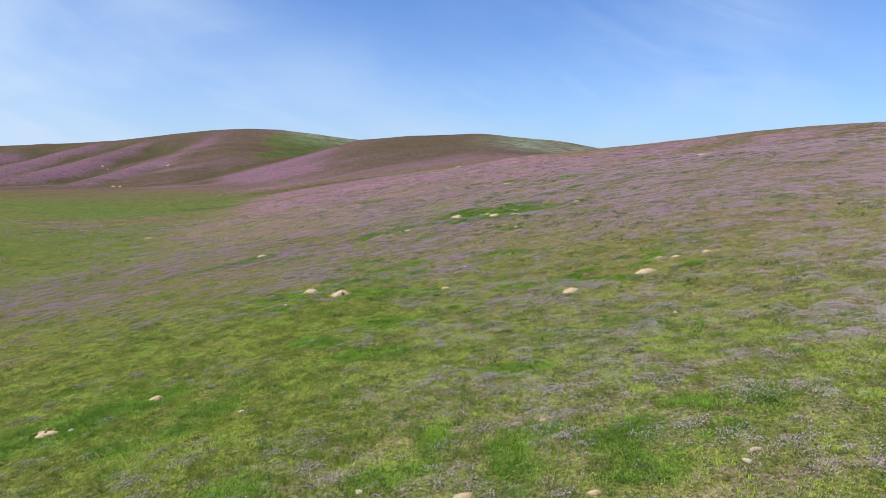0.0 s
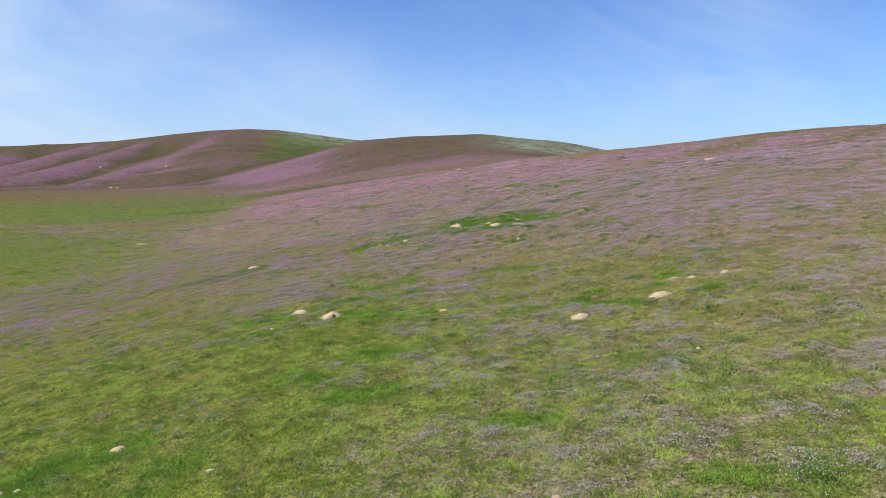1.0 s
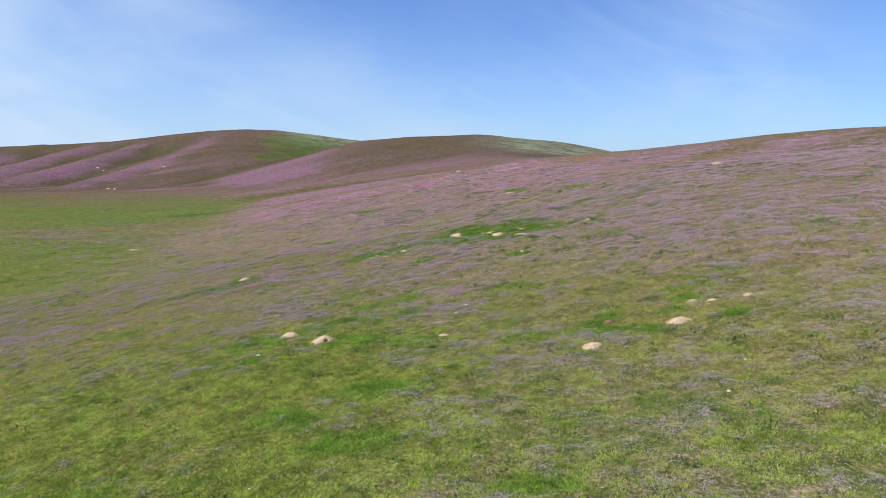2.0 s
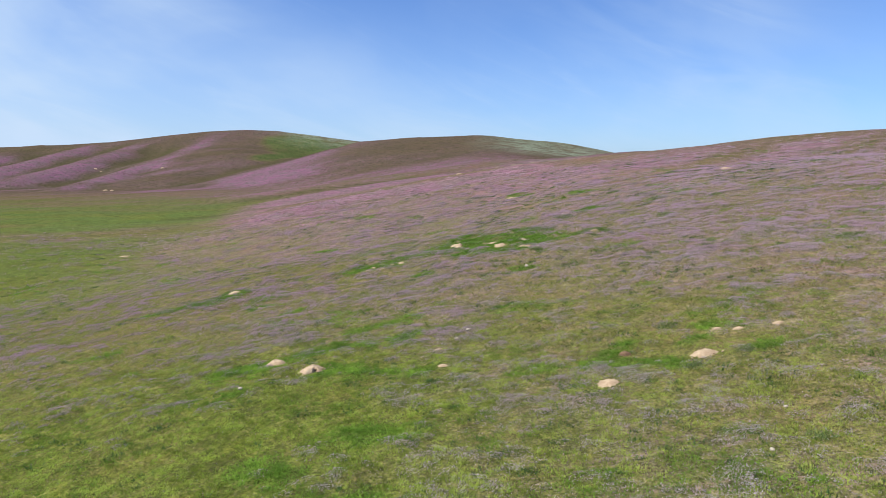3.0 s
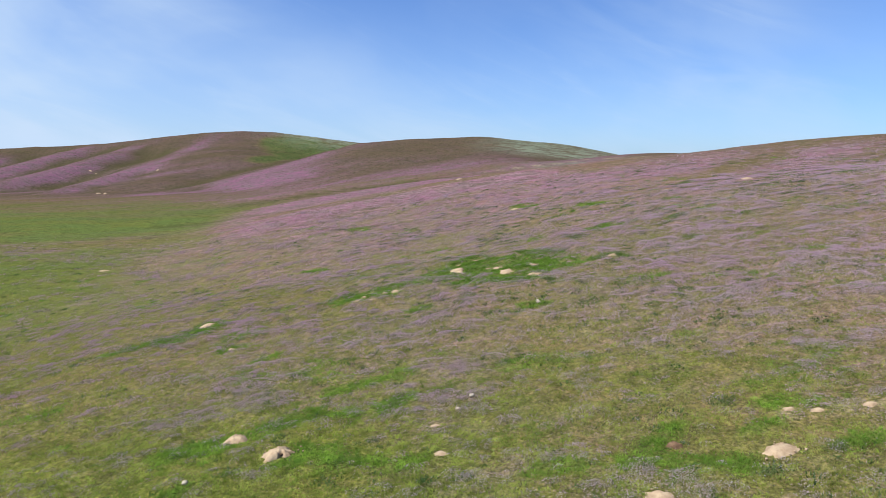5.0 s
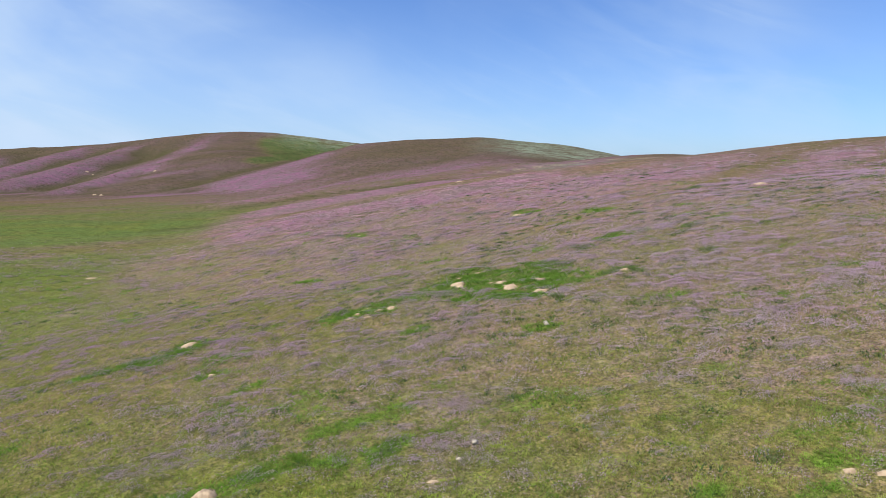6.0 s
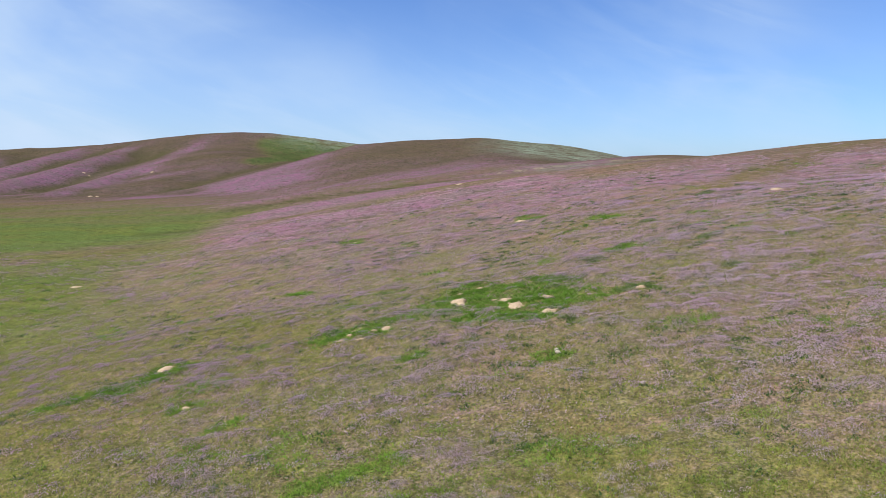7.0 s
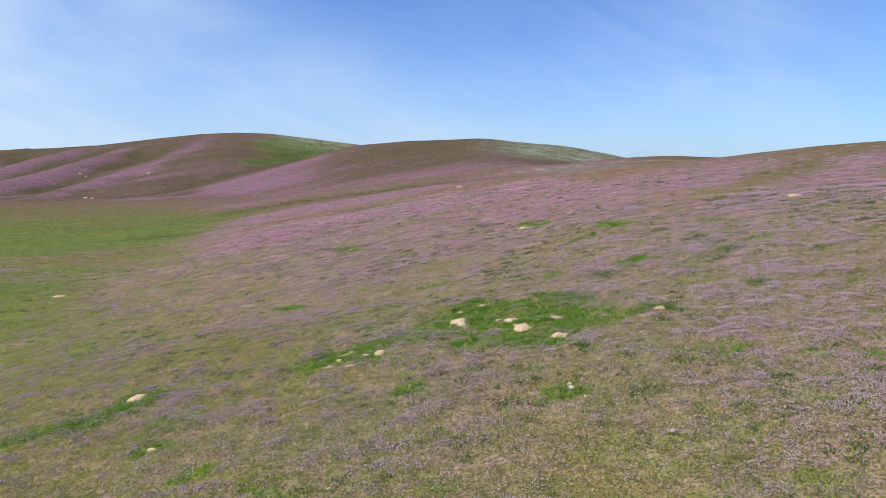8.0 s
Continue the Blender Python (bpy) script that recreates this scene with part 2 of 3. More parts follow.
# where the flowers stand thickest, in combed bands: from x, y to x, y, half width, gain
BANDS = [(-50, 166, -17, 166, 8, 0.44), (-17, 166, 10, 181, 8, 0.44), (-30, 113, -3, 120, 6, 0.38), (-3, 120, 16, 119, 8, 0.36), (14, 116, 32, 104, 6, 0.16),
         (-122, 266, -66, 280, 10, 0.32), (-100, 296, -64, 334, 7, 0.24), (-158, 410, -160, 340, 7, 0.26), (-160, 340, -162, 280, 9, 0.30), (-203, 415, -208, 310, 8, 0.30), (-237, 420, -246, 315, 8, 0.30),
         (-280, 400, -292, 340, 8, 0.24), (-154, 425, -163, 395, 6, 0.14), (-42, 148, -8, 150, 7, 0.24), (-40, 130, -4, 134, 7, 0.28)]


def bloom(x, y):
    """How thickly the ground is set with flowers, 0 to 1."""
    z = land(x, y)
    big = layered(x, y, 26, 71)
    fine = layered(x, y, 5.0, 77)
    along, across = -0.77 * x - 0.64 * y, 0.64 * x - 0.77 * y
    bands = layered(along * 0.16, across, 13, 83)
    near = 0.30 + 0.012 * np.clip(x, -15, 20) + 0.26 * smooth(22, 50, y)
    narrow = layered(along * 0.10, across, 4.5, 85)
    mid = 0.52 + 0.75 * (bands - 0.5) + 0.50 * (narrow - 0.5)
    out = near + (mid - near) * smooth(42, 95, y)
    out = out + 0.50 * (big - 0.5) * (1 - 0.5 * smooth(90, 140, y)) + 0.55 * (fine - 0.5) * smooth(140, 60, y)
    back = swell(x, y, 9.0)
    out = out + (0.08 * smooth(-0.05, 0.5, back) - 0.02 - 0.26 * smooth(0.0, -0.7, back)) * smooth(240, 285, y)
    slopes = smooth(290, 250, y) + smooth(250, 290, y) * (0.40 + 0.34 * smooth(20, 3, z))
    out = out * slopes + 0.22 * np.exp(-((x + 72) / 34) ** 2 - ((y - 288) / 26) ** 2) + 0.10 * np.exp(-((x + 20) / 40) ** 2 - ((y - 290) / 20) ** 2)
    out = out * (1 - (0.85 - 0.3 * smooth(90, 130, y)) * valley(x, y)) * (1 - 0.6 * lushness(x, y)) * (1 - 0.40 * smooth(40, 75, x) * smooth(200, 160, y))
    out = out * (1 - 0.30 * smooth(95, 125, y) * smooth(300, 240, y))
    for ax, ay, bx, by, wide, gain in BANDS:
        out = out + gain * np.exp(-(off_line(x, y, ax, ay, bx, by) / wide) ** 2) * (0.55 + 0.9 * narrow) * (1 - 0.7 * lushness(x, y))
    out = out * (1 - 0.32 * smooth(-12, -30, x) * smooth(40, 56, y) * smooth(112, 94, y))
    low_ground = smooth(1.6, -1.0, z) * smooth(-25, -60, x) * smooth(272, 240, y) * smooth(100, 140, y)
    out = out * (1 - 0.15 * low_ground)
    return np.clip(out, 0, 1)


def dryness(x, y):
    """Russet and straw-coloured seeding stems."""
    out = 0.06 + 0.9 * (layered(x, y, 17, 91) - 0.5) + 0.4 * (layered(x, y, 2.6, 93) - 0.5) + 0.46 * smooth(17, 44, y) + 0.012 * np.clip(x, -12, 20)
    out = out + 0.32 * np.exp(-((x - 10) / 9) ** 2 - ((y - 31) / 9) ** 2) - 0.22 * smooth(21, 12, y)
    out = out + 0.50 * np.exp(-((x - 30) / 18) ** 2 - ((y - 100) / 20) ** 2) + 0.75 * smooth(230, 300, y) + 0.55 * smooth(38, 72, x) * smooth(210, 170, y) * smooth(65, 100, y) + 0.28 * smooth(80, 125, y)
    return np.clip(out * (1 - 0.8 * valley(x, y)), 0, 1)


# narrow dark runnels, and shaded hollows behind the spurs: from x, y to x, y, half width
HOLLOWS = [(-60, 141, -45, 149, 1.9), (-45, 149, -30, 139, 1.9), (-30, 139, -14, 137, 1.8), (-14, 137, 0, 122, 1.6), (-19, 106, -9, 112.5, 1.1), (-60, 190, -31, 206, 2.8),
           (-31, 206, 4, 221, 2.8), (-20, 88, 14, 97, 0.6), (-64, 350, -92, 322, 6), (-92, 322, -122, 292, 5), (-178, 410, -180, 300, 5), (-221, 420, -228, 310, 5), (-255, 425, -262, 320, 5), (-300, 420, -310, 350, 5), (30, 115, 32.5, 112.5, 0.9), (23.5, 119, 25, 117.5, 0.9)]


def hollow_turf_shade(x, y):
    """Dark close turf in the hollows of the hills, with their shade put into the colour."""
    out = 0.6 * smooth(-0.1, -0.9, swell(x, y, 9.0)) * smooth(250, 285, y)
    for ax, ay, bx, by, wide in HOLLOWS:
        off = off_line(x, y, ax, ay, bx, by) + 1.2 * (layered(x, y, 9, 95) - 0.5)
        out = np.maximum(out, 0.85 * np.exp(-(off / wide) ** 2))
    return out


def silver_sheen(x, y):
    """Pale awned grass on the shoulders of the hills, its backlit sheen put into the colour."""
    shoulder = smooth(6, 50, x) * smooth(300, 330, y) + smooth(-135, -88, x) * smooth(412, 438, y) * smooth(30, -20, x)
    saddle = 0.55 * np.exp(-((x - 50) / 18) ** 2 - ((y - 240) / 12) ** 2)
    return np.clip(shoulder * (0.5 + 1.2 * (layered(x * 0.5, y, 20, 97) - 0.2)) + saddle, 0, 1)


# trodden straw-coloured tracks: from x, y to x, y, half width
TRACKS = [(10.6, 29.9, 13.2, 29.7, 0.30), (13.2, 29.7, 17.5, 31.6, 0.32), (17.5, 31.6, 23, 33.5, 0.3), (15, 232, 41, 246, 1.1), (41, 246, 58, 257, 1.3), (64, 251, 98, 240, 2.6)]


def wornness(x, y):
    out = np.zeros(np.shape(x))
    for ax, ay, bx, by, wide in TRACKS:
        d = off_line(x, y, ax, ay, bx, by) / wide + 1.3 * (layered(x, y, 2.0 * wide, 99) - 0.5)
        out = np.maximum(out, smooth(1.3, 0.4, d))
    return out


# ---- materials ----
def material(name):
    m = bpy.data.materials.new(name)
    m.use_nodes = True
    n = Net(m.node_tree)
    return m, n, m.node_tree.nodes["Principled BSDF"], n.add("ShaderNodeTexCoord").outputs["Object"]


def finish(n, shader, colour, rough=0.9, relief=None, strength=0.5, depth=0.05, gloss=0.08):
    n.put(shader.inputs["Base Color"], colour)
    n.put(shader.inputs["Roughness"], rough)
    shader.inputs["Specular IOR Level"].default_value = gloss
    if relief is not None:
        bump = n.add("ShaderNodeBump")
        bump.inputs["Strength"].default_value, bump.inputs["Distance"].default_value = strength, depth
        n.put(bump.inputs["Height"], relief)
        n.put(shader.inputs["Normal"], bump.outputs[0])


OLIVE, STRAW, RUSSET = (0.106, 0.142, 0.022), (0.26, 0.225, 0.09), (0.190, 0.114, 0.066)
LEAF, LEAF_DARK = (0.100, 0.165, 0.026), (0.055, 0.098, 0.020)
MAUVE, LILAC, BLUSH = (0.212, 0.098, 0.158), (0.440, 0.362, 0.375), (0.465, 0.362, 0.345)


def turf_material():
    m, n, shader, at = material("meadow turf")
    tiny, small = n.noise(at, 30.0, 3.0, 0.7), n.noise(at, 6.5, 4.0, 0.7)
    mid, wide = n.noise(at, 1.1, 4.0, 0.65, 0.3), n.noise(at, 0.14, 4.0, 0.6, 0.5)
    lush, flowers, dry, pale, vale, turf_shade = (n.attribute(k) for k in ("lush", "bloom", "dry", "pale", "vale", "turf_shade"))
    heath = n.attribute("heath")
    base = n.mix(n.ramp(mid, 0.32, 0.66), OLIVE, (0.066, 0.083, 0.016))
    base = n.mix(n.math("MULTIPLY", n.ramp(small, 0.45, 0.70), 0.30), base, STRAW)
    base = n.mix(n.math("MULTIPLY", n.ramp(n.noise(n.stretch(at, (0.8, 1, 1), 35, (11, 5, 0)), 0.55, 5.0, 0.66, 0.3), 0.50, 0.64), 0.50), base, (0.150, 0.165, 0.022))
    base = n.mix(n.math("MULTIPLY", dry, n.ramp(wide, 0.3, 0.7, 0.35, 0.95)), base, RUSSET)
    warm = n.ramp(n.noise(n.stretch(at, (0.8, 1, 1), -15, (3, 17, 0)), 0.42, 5.0, 0.68, 0.3), 0.48, 0.64)
    base = n.mix(n.math("MULTIPLY", warm, n.math("MULTIPLY_ADD", dry, 0.75, 0.08)), base, (0.195, 0.118, 0.075))
    streak = n.noise(n.stretch(at, (0.05, 0.11, 0.1)), 1.0, 6.0, 0.68, 0.6)
    base = n.mix(n.math("MULTIPLY", vale, n.ramp(streak, 0.40, 0.58, 0.35, 1.0)), base, (0.086, 0.122, 0.034))
    leafy = n.mix(n.ramp(mid, 0.35, 0.65), LEAF, LEAF_DARK)
    leafy = n.mix(n.math("MULTIPLY", n.ramp(streak, 0.40, 0.56), 0.35), leafy, (0.056, 0.078, 0.026))
    leafy = n.mix(n.attribute("distant"), leafy, n.mix(n.ramp(streak, 0.40, 0.60), (0.046, 0.082, 0.024), (0.080, 0.118, 0.036)))
    base = n.mix(n.math("MULTIPLY", lush, n.ramp(n.noise(n.stretch(at, (1, 1, 1), 70, (2, 5, 0)), 1.5, 4.0, 0.65), 0.36, 0.58, 0.35, 0.90)), base, leafy)
    base = n.mix(n.math("MULTIPLY", heath, n.ramp(streak, 0.30, 0.62, 1.0, 0.80)), base, n.mix(n.ramp(mid, 0.35, 0.65), (0.098, 0.068, 0.054), (0.072, 0.061, 0.037)))
    # hollows: dark turf colour that also carries their shade
    base = n.mix(n.math("MULTIPLY", turf_shade, 0.78), base, (0.054, 0.058, 0.022))
    heads = n.ramp(n.math("ADD", n.math("MULTIPLY", n.noise(at, 1.9, 6.0, 0.75, 0.4), 0.8), n.math("MULTIPLY", flowers, 0.46)), 0.44, 0.72)
    tone = n.mix(n.ramp(n.noise(at, 0.22, 3.0), 0.35, 0.65), MAUVE, (0.170, 0.112, 0.132))
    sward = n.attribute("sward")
    base = n.mix(n.math("MULTIPLY", n.math("MULTIPLY", n.math("MULTIPLY", heads, n.math("MULTIPLY_ADD", turf_shade, -0.85, 1.0)), n.ramp(flowers, 0.02, 0.55)), n.math("MULTIPLY_ADD", sward, -0.45, 0.92)), base, tone)
    comb = n.noise(n.stretch(at, (0.16, 1.25, 0.5), -20, (5, 1, 0)), 1.0, 4.0, 0.62, 0.4)
    rows = n.math("MULTIPLY", n.ramp(flowers, 0.12, 0.5), n.math("MULTIPLY", n.math("MULTIPLY_ADD", sward, -0.35, 0.85), n.math("MULTIPLY_ADD", n.attribute("distant"), -0.65, 1.0)))
    base = n.mix(n.math("MULTIPLY", rows, n.ramp(comb, 0.54, 0.68)), base, (0.305, 0.172, 0.222))
    base = n.mix(n.math("MULTIPLY", rows, n.ramp(comb, 0.46, 0.34, 0.0, 0.8)), base, (0.070, 0.062, 0.030))
    # silvery grass, lightened in colour by its backlit sheen
    base = n.mix(n.math("MULTIPLY", pale, n.ramp(n.noise(n.stretch(at, (0.10, 0.30, 0.3)), 1.0, 6.0, 0.72), 0.34, 0.60)), base, (0.215, 0.255, 0.180))
    base = n.mix(n.math("MULTIPLY", n.attribute("worn"), n.ramp(n.noise(n.stretch(at, (1, 1, 1), 0, (9, 2, 0)), 0.9, 4.0, 0.6), 0.38, 0.62, 0.08, 0.6)), base, (0.34, 0.29, 0.17))
    # shade in the gaps between clumps and highlights on single blades, put into the colour
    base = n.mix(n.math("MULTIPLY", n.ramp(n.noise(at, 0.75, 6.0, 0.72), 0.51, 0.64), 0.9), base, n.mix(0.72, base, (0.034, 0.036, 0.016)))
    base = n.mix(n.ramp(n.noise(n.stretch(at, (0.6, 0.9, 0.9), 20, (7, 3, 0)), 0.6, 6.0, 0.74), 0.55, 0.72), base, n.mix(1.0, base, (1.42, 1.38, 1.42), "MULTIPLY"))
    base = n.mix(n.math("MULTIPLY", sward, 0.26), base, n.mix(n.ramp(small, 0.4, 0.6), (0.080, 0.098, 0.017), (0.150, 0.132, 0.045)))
    # sods a foot across, and tufts a hand across; shaded gaps and lit tops put into their colour
    broad = n.mix(1.0, base, (0.86, 0.86, 0.86), "MULTIPLY")
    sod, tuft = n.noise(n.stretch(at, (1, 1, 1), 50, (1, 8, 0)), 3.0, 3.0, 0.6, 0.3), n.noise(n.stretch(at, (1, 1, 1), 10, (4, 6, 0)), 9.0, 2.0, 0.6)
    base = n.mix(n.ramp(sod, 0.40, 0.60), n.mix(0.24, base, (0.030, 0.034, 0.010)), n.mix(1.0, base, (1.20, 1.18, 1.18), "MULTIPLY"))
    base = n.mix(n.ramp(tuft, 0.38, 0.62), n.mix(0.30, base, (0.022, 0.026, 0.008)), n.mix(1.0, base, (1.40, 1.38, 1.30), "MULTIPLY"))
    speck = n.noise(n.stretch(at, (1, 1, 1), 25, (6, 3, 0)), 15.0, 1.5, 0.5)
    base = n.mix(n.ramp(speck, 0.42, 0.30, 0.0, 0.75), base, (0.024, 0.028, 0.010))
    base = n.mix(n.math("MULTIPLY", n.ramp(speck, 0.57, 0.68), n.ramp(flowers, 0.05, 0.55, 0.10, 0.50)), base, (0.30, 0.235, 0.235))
    # fine dark gaps and bright blade tips, light and shade mixed into the colour
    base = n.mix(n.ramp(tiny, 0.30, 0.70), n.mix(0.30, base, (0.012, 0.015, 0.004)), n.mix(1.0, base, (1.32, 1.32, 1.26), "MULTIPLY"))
    base = n.mix(n.math("MULTIPLY", n.attribute("distant"), 0.8), base, broad)
    relief = n.math("ADD", n.math("MULTIPLY_ADD", n.noise(at, 0.42, 4.0, 0.6), 1.8, mid), n.math("ADD", n.math("MULTIPLY", small, 0.35), n.math("MULTIPLY", tiny, 0.10)))
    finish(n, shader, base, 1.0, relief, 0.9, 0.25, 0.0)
    return m


def leaf_material(name, a, b, c, glow=0.35):
    """Blades and leaves: each its own shade, light shining through."""
    m, n, shader, at = material(name)
    own = n.add("ShaderNodeNewGeometry").outputs["Random Per Island"]
    lush, dry = n.attribute("lush"), n.attribute("dry")
    base = n.mix(n.math("MULTIPLY_ADD", own, 0.28, n.math("MULTIPLY", n.attribute("ripe"), 0.72)), a, b)
    base = n.mix(n.math("MULTIPLY", dry, n.ramp(n.math("FRACT", n.math("MULTIPLY", own, 7.31)), 0.35, 0.75)), base, c)
    base = n.mix(n.math("MULTIPLY", lush, 0.9), base, n.mix(n.math("FRACT", n.math("MULTIPLY", own, 3.77)), (0.07, 0.155, 0.018), (0.18, 0.31, 0.038)))
    finish(n, shader, base, 0.6)
    thin = n.add("ShaderNodeBsdfTranslucent")
    n.put(thin.inputs[0], base)
    both = n.add("ShaderNodeMixShader")
    n.put(both.inputs[0], glow)
    n.put(both.inputs[1], shader.outputs[0])
    n.put(both.inputs[2], thin.outputs[0])
    n.put(m.node_tree.nodes["Material Output"].inputs[0], both.outputs[0])
    return m


def flower_material():
    m, n, shader, at = material("petals")
    own = n.add("ShaderNodeNewGeometry").outputs["Random Per Island"]
    warm = n.attribute("dry")
    base = n.mix(own, LILAC, BLUSH)
    base = n.mix(n.ramp(n.math("FRACT", n.math("MULTIPLY", own, 5.13)), 0.76, 0.92), base, (0.53, 0.49, 0.49))
    base = n.mix(warm, base, n.mix(own, (0.43, 0.260, 0.340), (0.54, 0.390, 0.440)))
    finish(n, shader, base, 0.7)
    thin = n.add("ShaderNodeBsdfTranslucent")
    n.put(thin.inputs[0], base)
    both = n.add("ShaderNodeMixShader")
    n.put(both.inputs[0], 0.3)
    n.put(both.inputs[1], shader.outputs[0])
    n.put(both.inputs[2], thin.outputs[0])
    n.put(m.node_tree.nodes["Material Output"].inputs[0], both.outputs[0])
    return m


def soil_material(name, colour, dark):
    m, n, shader, at = material(name)
    a, b = n.noise(at, 4.0, 4.0, 0.6), n.noise(at, 26.0, 4.0, 0.7)
    base = n.mix(n.ramp(a, 0.35, 0.7), colour, dark)
    base = n.mix(n.math("MULTIPLY", n.ramp(b, 0.52, 0.72), 0.5), base, dark)
    finish(n, shader, base, 0.95, n.math("ADD", a, n.math("MULTIPLY", b, 0.4)), 0.7, 0.05)
    return m


TURF = turf_material()
GRASS = leaf_material("grass blades", (0.122, 0.176, 0.017), (0.44, 0.56, 0.095), (0.42, 0.285, 0.165), 0.45)
HERB = leaf_material("herb leaves", (0.090, 0.185, 0.024), (0.30, 0.49, 0.060), (0.10, 0.15, 0.05), 0.45)
SAGE = leaf_material("grey-green herb leaves", (0.065, 0.090, 0.038), (0.175, 0.200, 0.105), (0.16, 0.13, 0.06), 0.45)
BUSHY = leaf_material("bushy herb leaves", (0.095, 0.145, 0.040), (0.26, 0.33, 0.115), (0.16, 0.13, 0.06), 0.5)
TUSSOCK = leaf_material("dark herb leaves", (0.035, 0.075, 0.020), (0.105, 0.175, 0.050), (0.16, 0.13, 0.06), 0.4)
PETAL = flower_material()
SAND = soil_material("dug sandy soil", (0.44, 0.335, 0.215), (0.31, 0.22, 0.135))
BURROW_SHADE = soil_material("burrow shade", (0.10, 0.065, 0.04), (0.05, 0.03, 0.02))
EARTH = soil_material("brown earth", (0.20, 0.125, 0.075), (0.10, 0.06, 0.035))
STONE = soil_material("pale stone", (0.42, 0.37, 0.28), (0.30, 0.25, 0.18))


# ---- ground ----
def mesh_object(name, verts, faces, mat, values=None, shade=False):
    """A mesh from arrays of corners and of faces with equally many corners, with named values per corner."""
    me = bpy.data.meshes.new(name)
    verts, faces = np.asarray(verts, np.float32), np.asarray(faces, np.int32)
    n = faces.shape[1]
    me.vertices.add(len(verts))
    me.vertices.foreach_set("co", verts.ravel())
    me.loops.add(faces.size)
    me.loops.foreach_set("vertex_index", faces.ravel())
    me.polygons.add(len(faces))
    me.polygons.foreach_set("loop_start", np.arange(0, faces.size, n, dtype=np.int32))
    if shade:
        me.polygons.foreach_set("use_smooth", np.ones(len(faces), bool))
    for key, v in (values or {}).items():
        me.attributes.new(key, "FLOAT", "POINT").data.foreach_set("value", np.asarray(v, np.float32))
    me.update(calc_edges=True)
    me.materials.append(mat)
    return new(name, me)


def ticks(lo, hi, step, growth, end_lo, end_hi, growth_lo=None):
    """Grid lines: even from lo to hi, then ever wider to the ends."""
    out = list(np.arange(lo, hi, step))
    s, v = step, out[-1]
    while v < end_hi:
        s *= growth
        v += s
        out.append(v)
    s, v = step, lo
    head = []
    while v > end_lo:
        s *= growth_lo or growth
        v -= s
        head.append(v)
    return np.array(head[::-1] + out)


def build_ground():
    gx, gy = ticks(-16, 16, 0.25, 1.031, -2600, 2600), ticks(9, 44, 0.25, 1.020, -2000, 2600, 1.09)
    x, y = (g.ravel() for g in np.meshgrid(gx, gy))
    nx, ny = len(gx), len(gy)
    i = (np.arange(ny - 1)[:, None] * nx + np.arange(nx - 1)[None, :]).ravel()
    faces = np.stack([i, i + 1, i + 1 + nx, i + nx], 1)
    flowers = bloom(x, y)
    values = {"lush": lushness(x, y) * (1 + 0.2 * smooth(250, 300, y)), "bloom": flowers, "dry": dryness(x, y), "pale": silver_sheen(x, y), "vale": valley(x, y), "turf_shade": hollow_turf_shade(x, y), "worn": wornness(x, y), "distant": smooth(90, 250, y), "heath": np.maximum(smooth(205, 285, y), np.maximum(0.8 * smooth(22, 48, x) * smooth(72, 98, y), 0.4 * smooth(85, 130, y) * (1 - valley(x, y)))) * (1 - lushness(x, y)), "sward": smooth(112, 55, y) * smooth(95, 70, np.abs(x)) * smooth(-10, 8, y)}
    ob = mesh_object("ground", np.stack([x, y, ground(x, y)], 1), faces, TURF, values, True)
    tagged(ob, "rolling hillside meadow of olive grass and mauve wildflowers", "ground", kind="structure")


build_ground()


# ---- grass and flowers, strewn ----
rng = np.random.default_rng(7)
# x, y, width, share of depth to width, height
MOUNDS = [(-7.28, 33.1, 0.88, 1.0, 0.20), (-5.34, 31.65, 1.18, 0.9, 0.17), (5.74, 26.8, 0.90, 0.95, 0.03), (9.42, 28.1, 1.12, 0.66, 0.08),
          (1.27, 55.5, 1.25, 1.25, 0.09), (4.47, 53.0, 1.1, 1.35, 0.08), (4.05, 54.7, 0.95, 0.9, 0.06), (6.0, 50.6, 0.95, 1.25, 0.08),
          (6.43, 53.7, 0.85, 0.9, 0.05), (-3.08, 52.9, 0.7, 1.2, 0.06), (-15.6, 52.0, 1.25, 1.0, 0.08), (9.1, 87.6, 1.5, 0.8, 0.14),
          (33.0, 78.5, 2.1, 0.6, 0.12), (-44.2, 90.8, 1.9, 0.6, 0.08), (11.4, 52.1, 0.6, 0.9, 0.06), (3.7, 150, 1.6, 0.8, 0.2)]
DIGGINGS = [(-9.31, 18.94, 0.55), (-11.7, 17.05, 0.66), (6.98, 29.16, 0.42)]
SCRAPES = [(11.5, 29.75, 0.45), (12.86, 29.54, 0.45), (10.8, 30.1, 0.35), (0.12, 30.5, 0.5), (-0.09, 32.4, 0.4), (5.7, 54.3, 0.42), (3.2, 53.5, 0.5),
           (1.0, 54.2, 0.42), (2.7, 58.5, 0.6), (1.4, 57.9, 0.45), (-4.94, 53.4, 0.7), (-5.52, 51.7, 0.45), (-4.45, 51.4, 0.42), (-3.76, 52.8, 0.4), (3.4, 55.1, 0.4),
           (0.39, 11.0, 0.42), (2.82, 10.6, 0.24), (-5.86, 16.94, 0.26), (6.07, 11.2, 0.25), (2.36, 13.7, 0.2), (-11.7, 45.25, 0.5), (-10.36, 91.3, 0.8), (-5.15, 52.5, 0.4)]


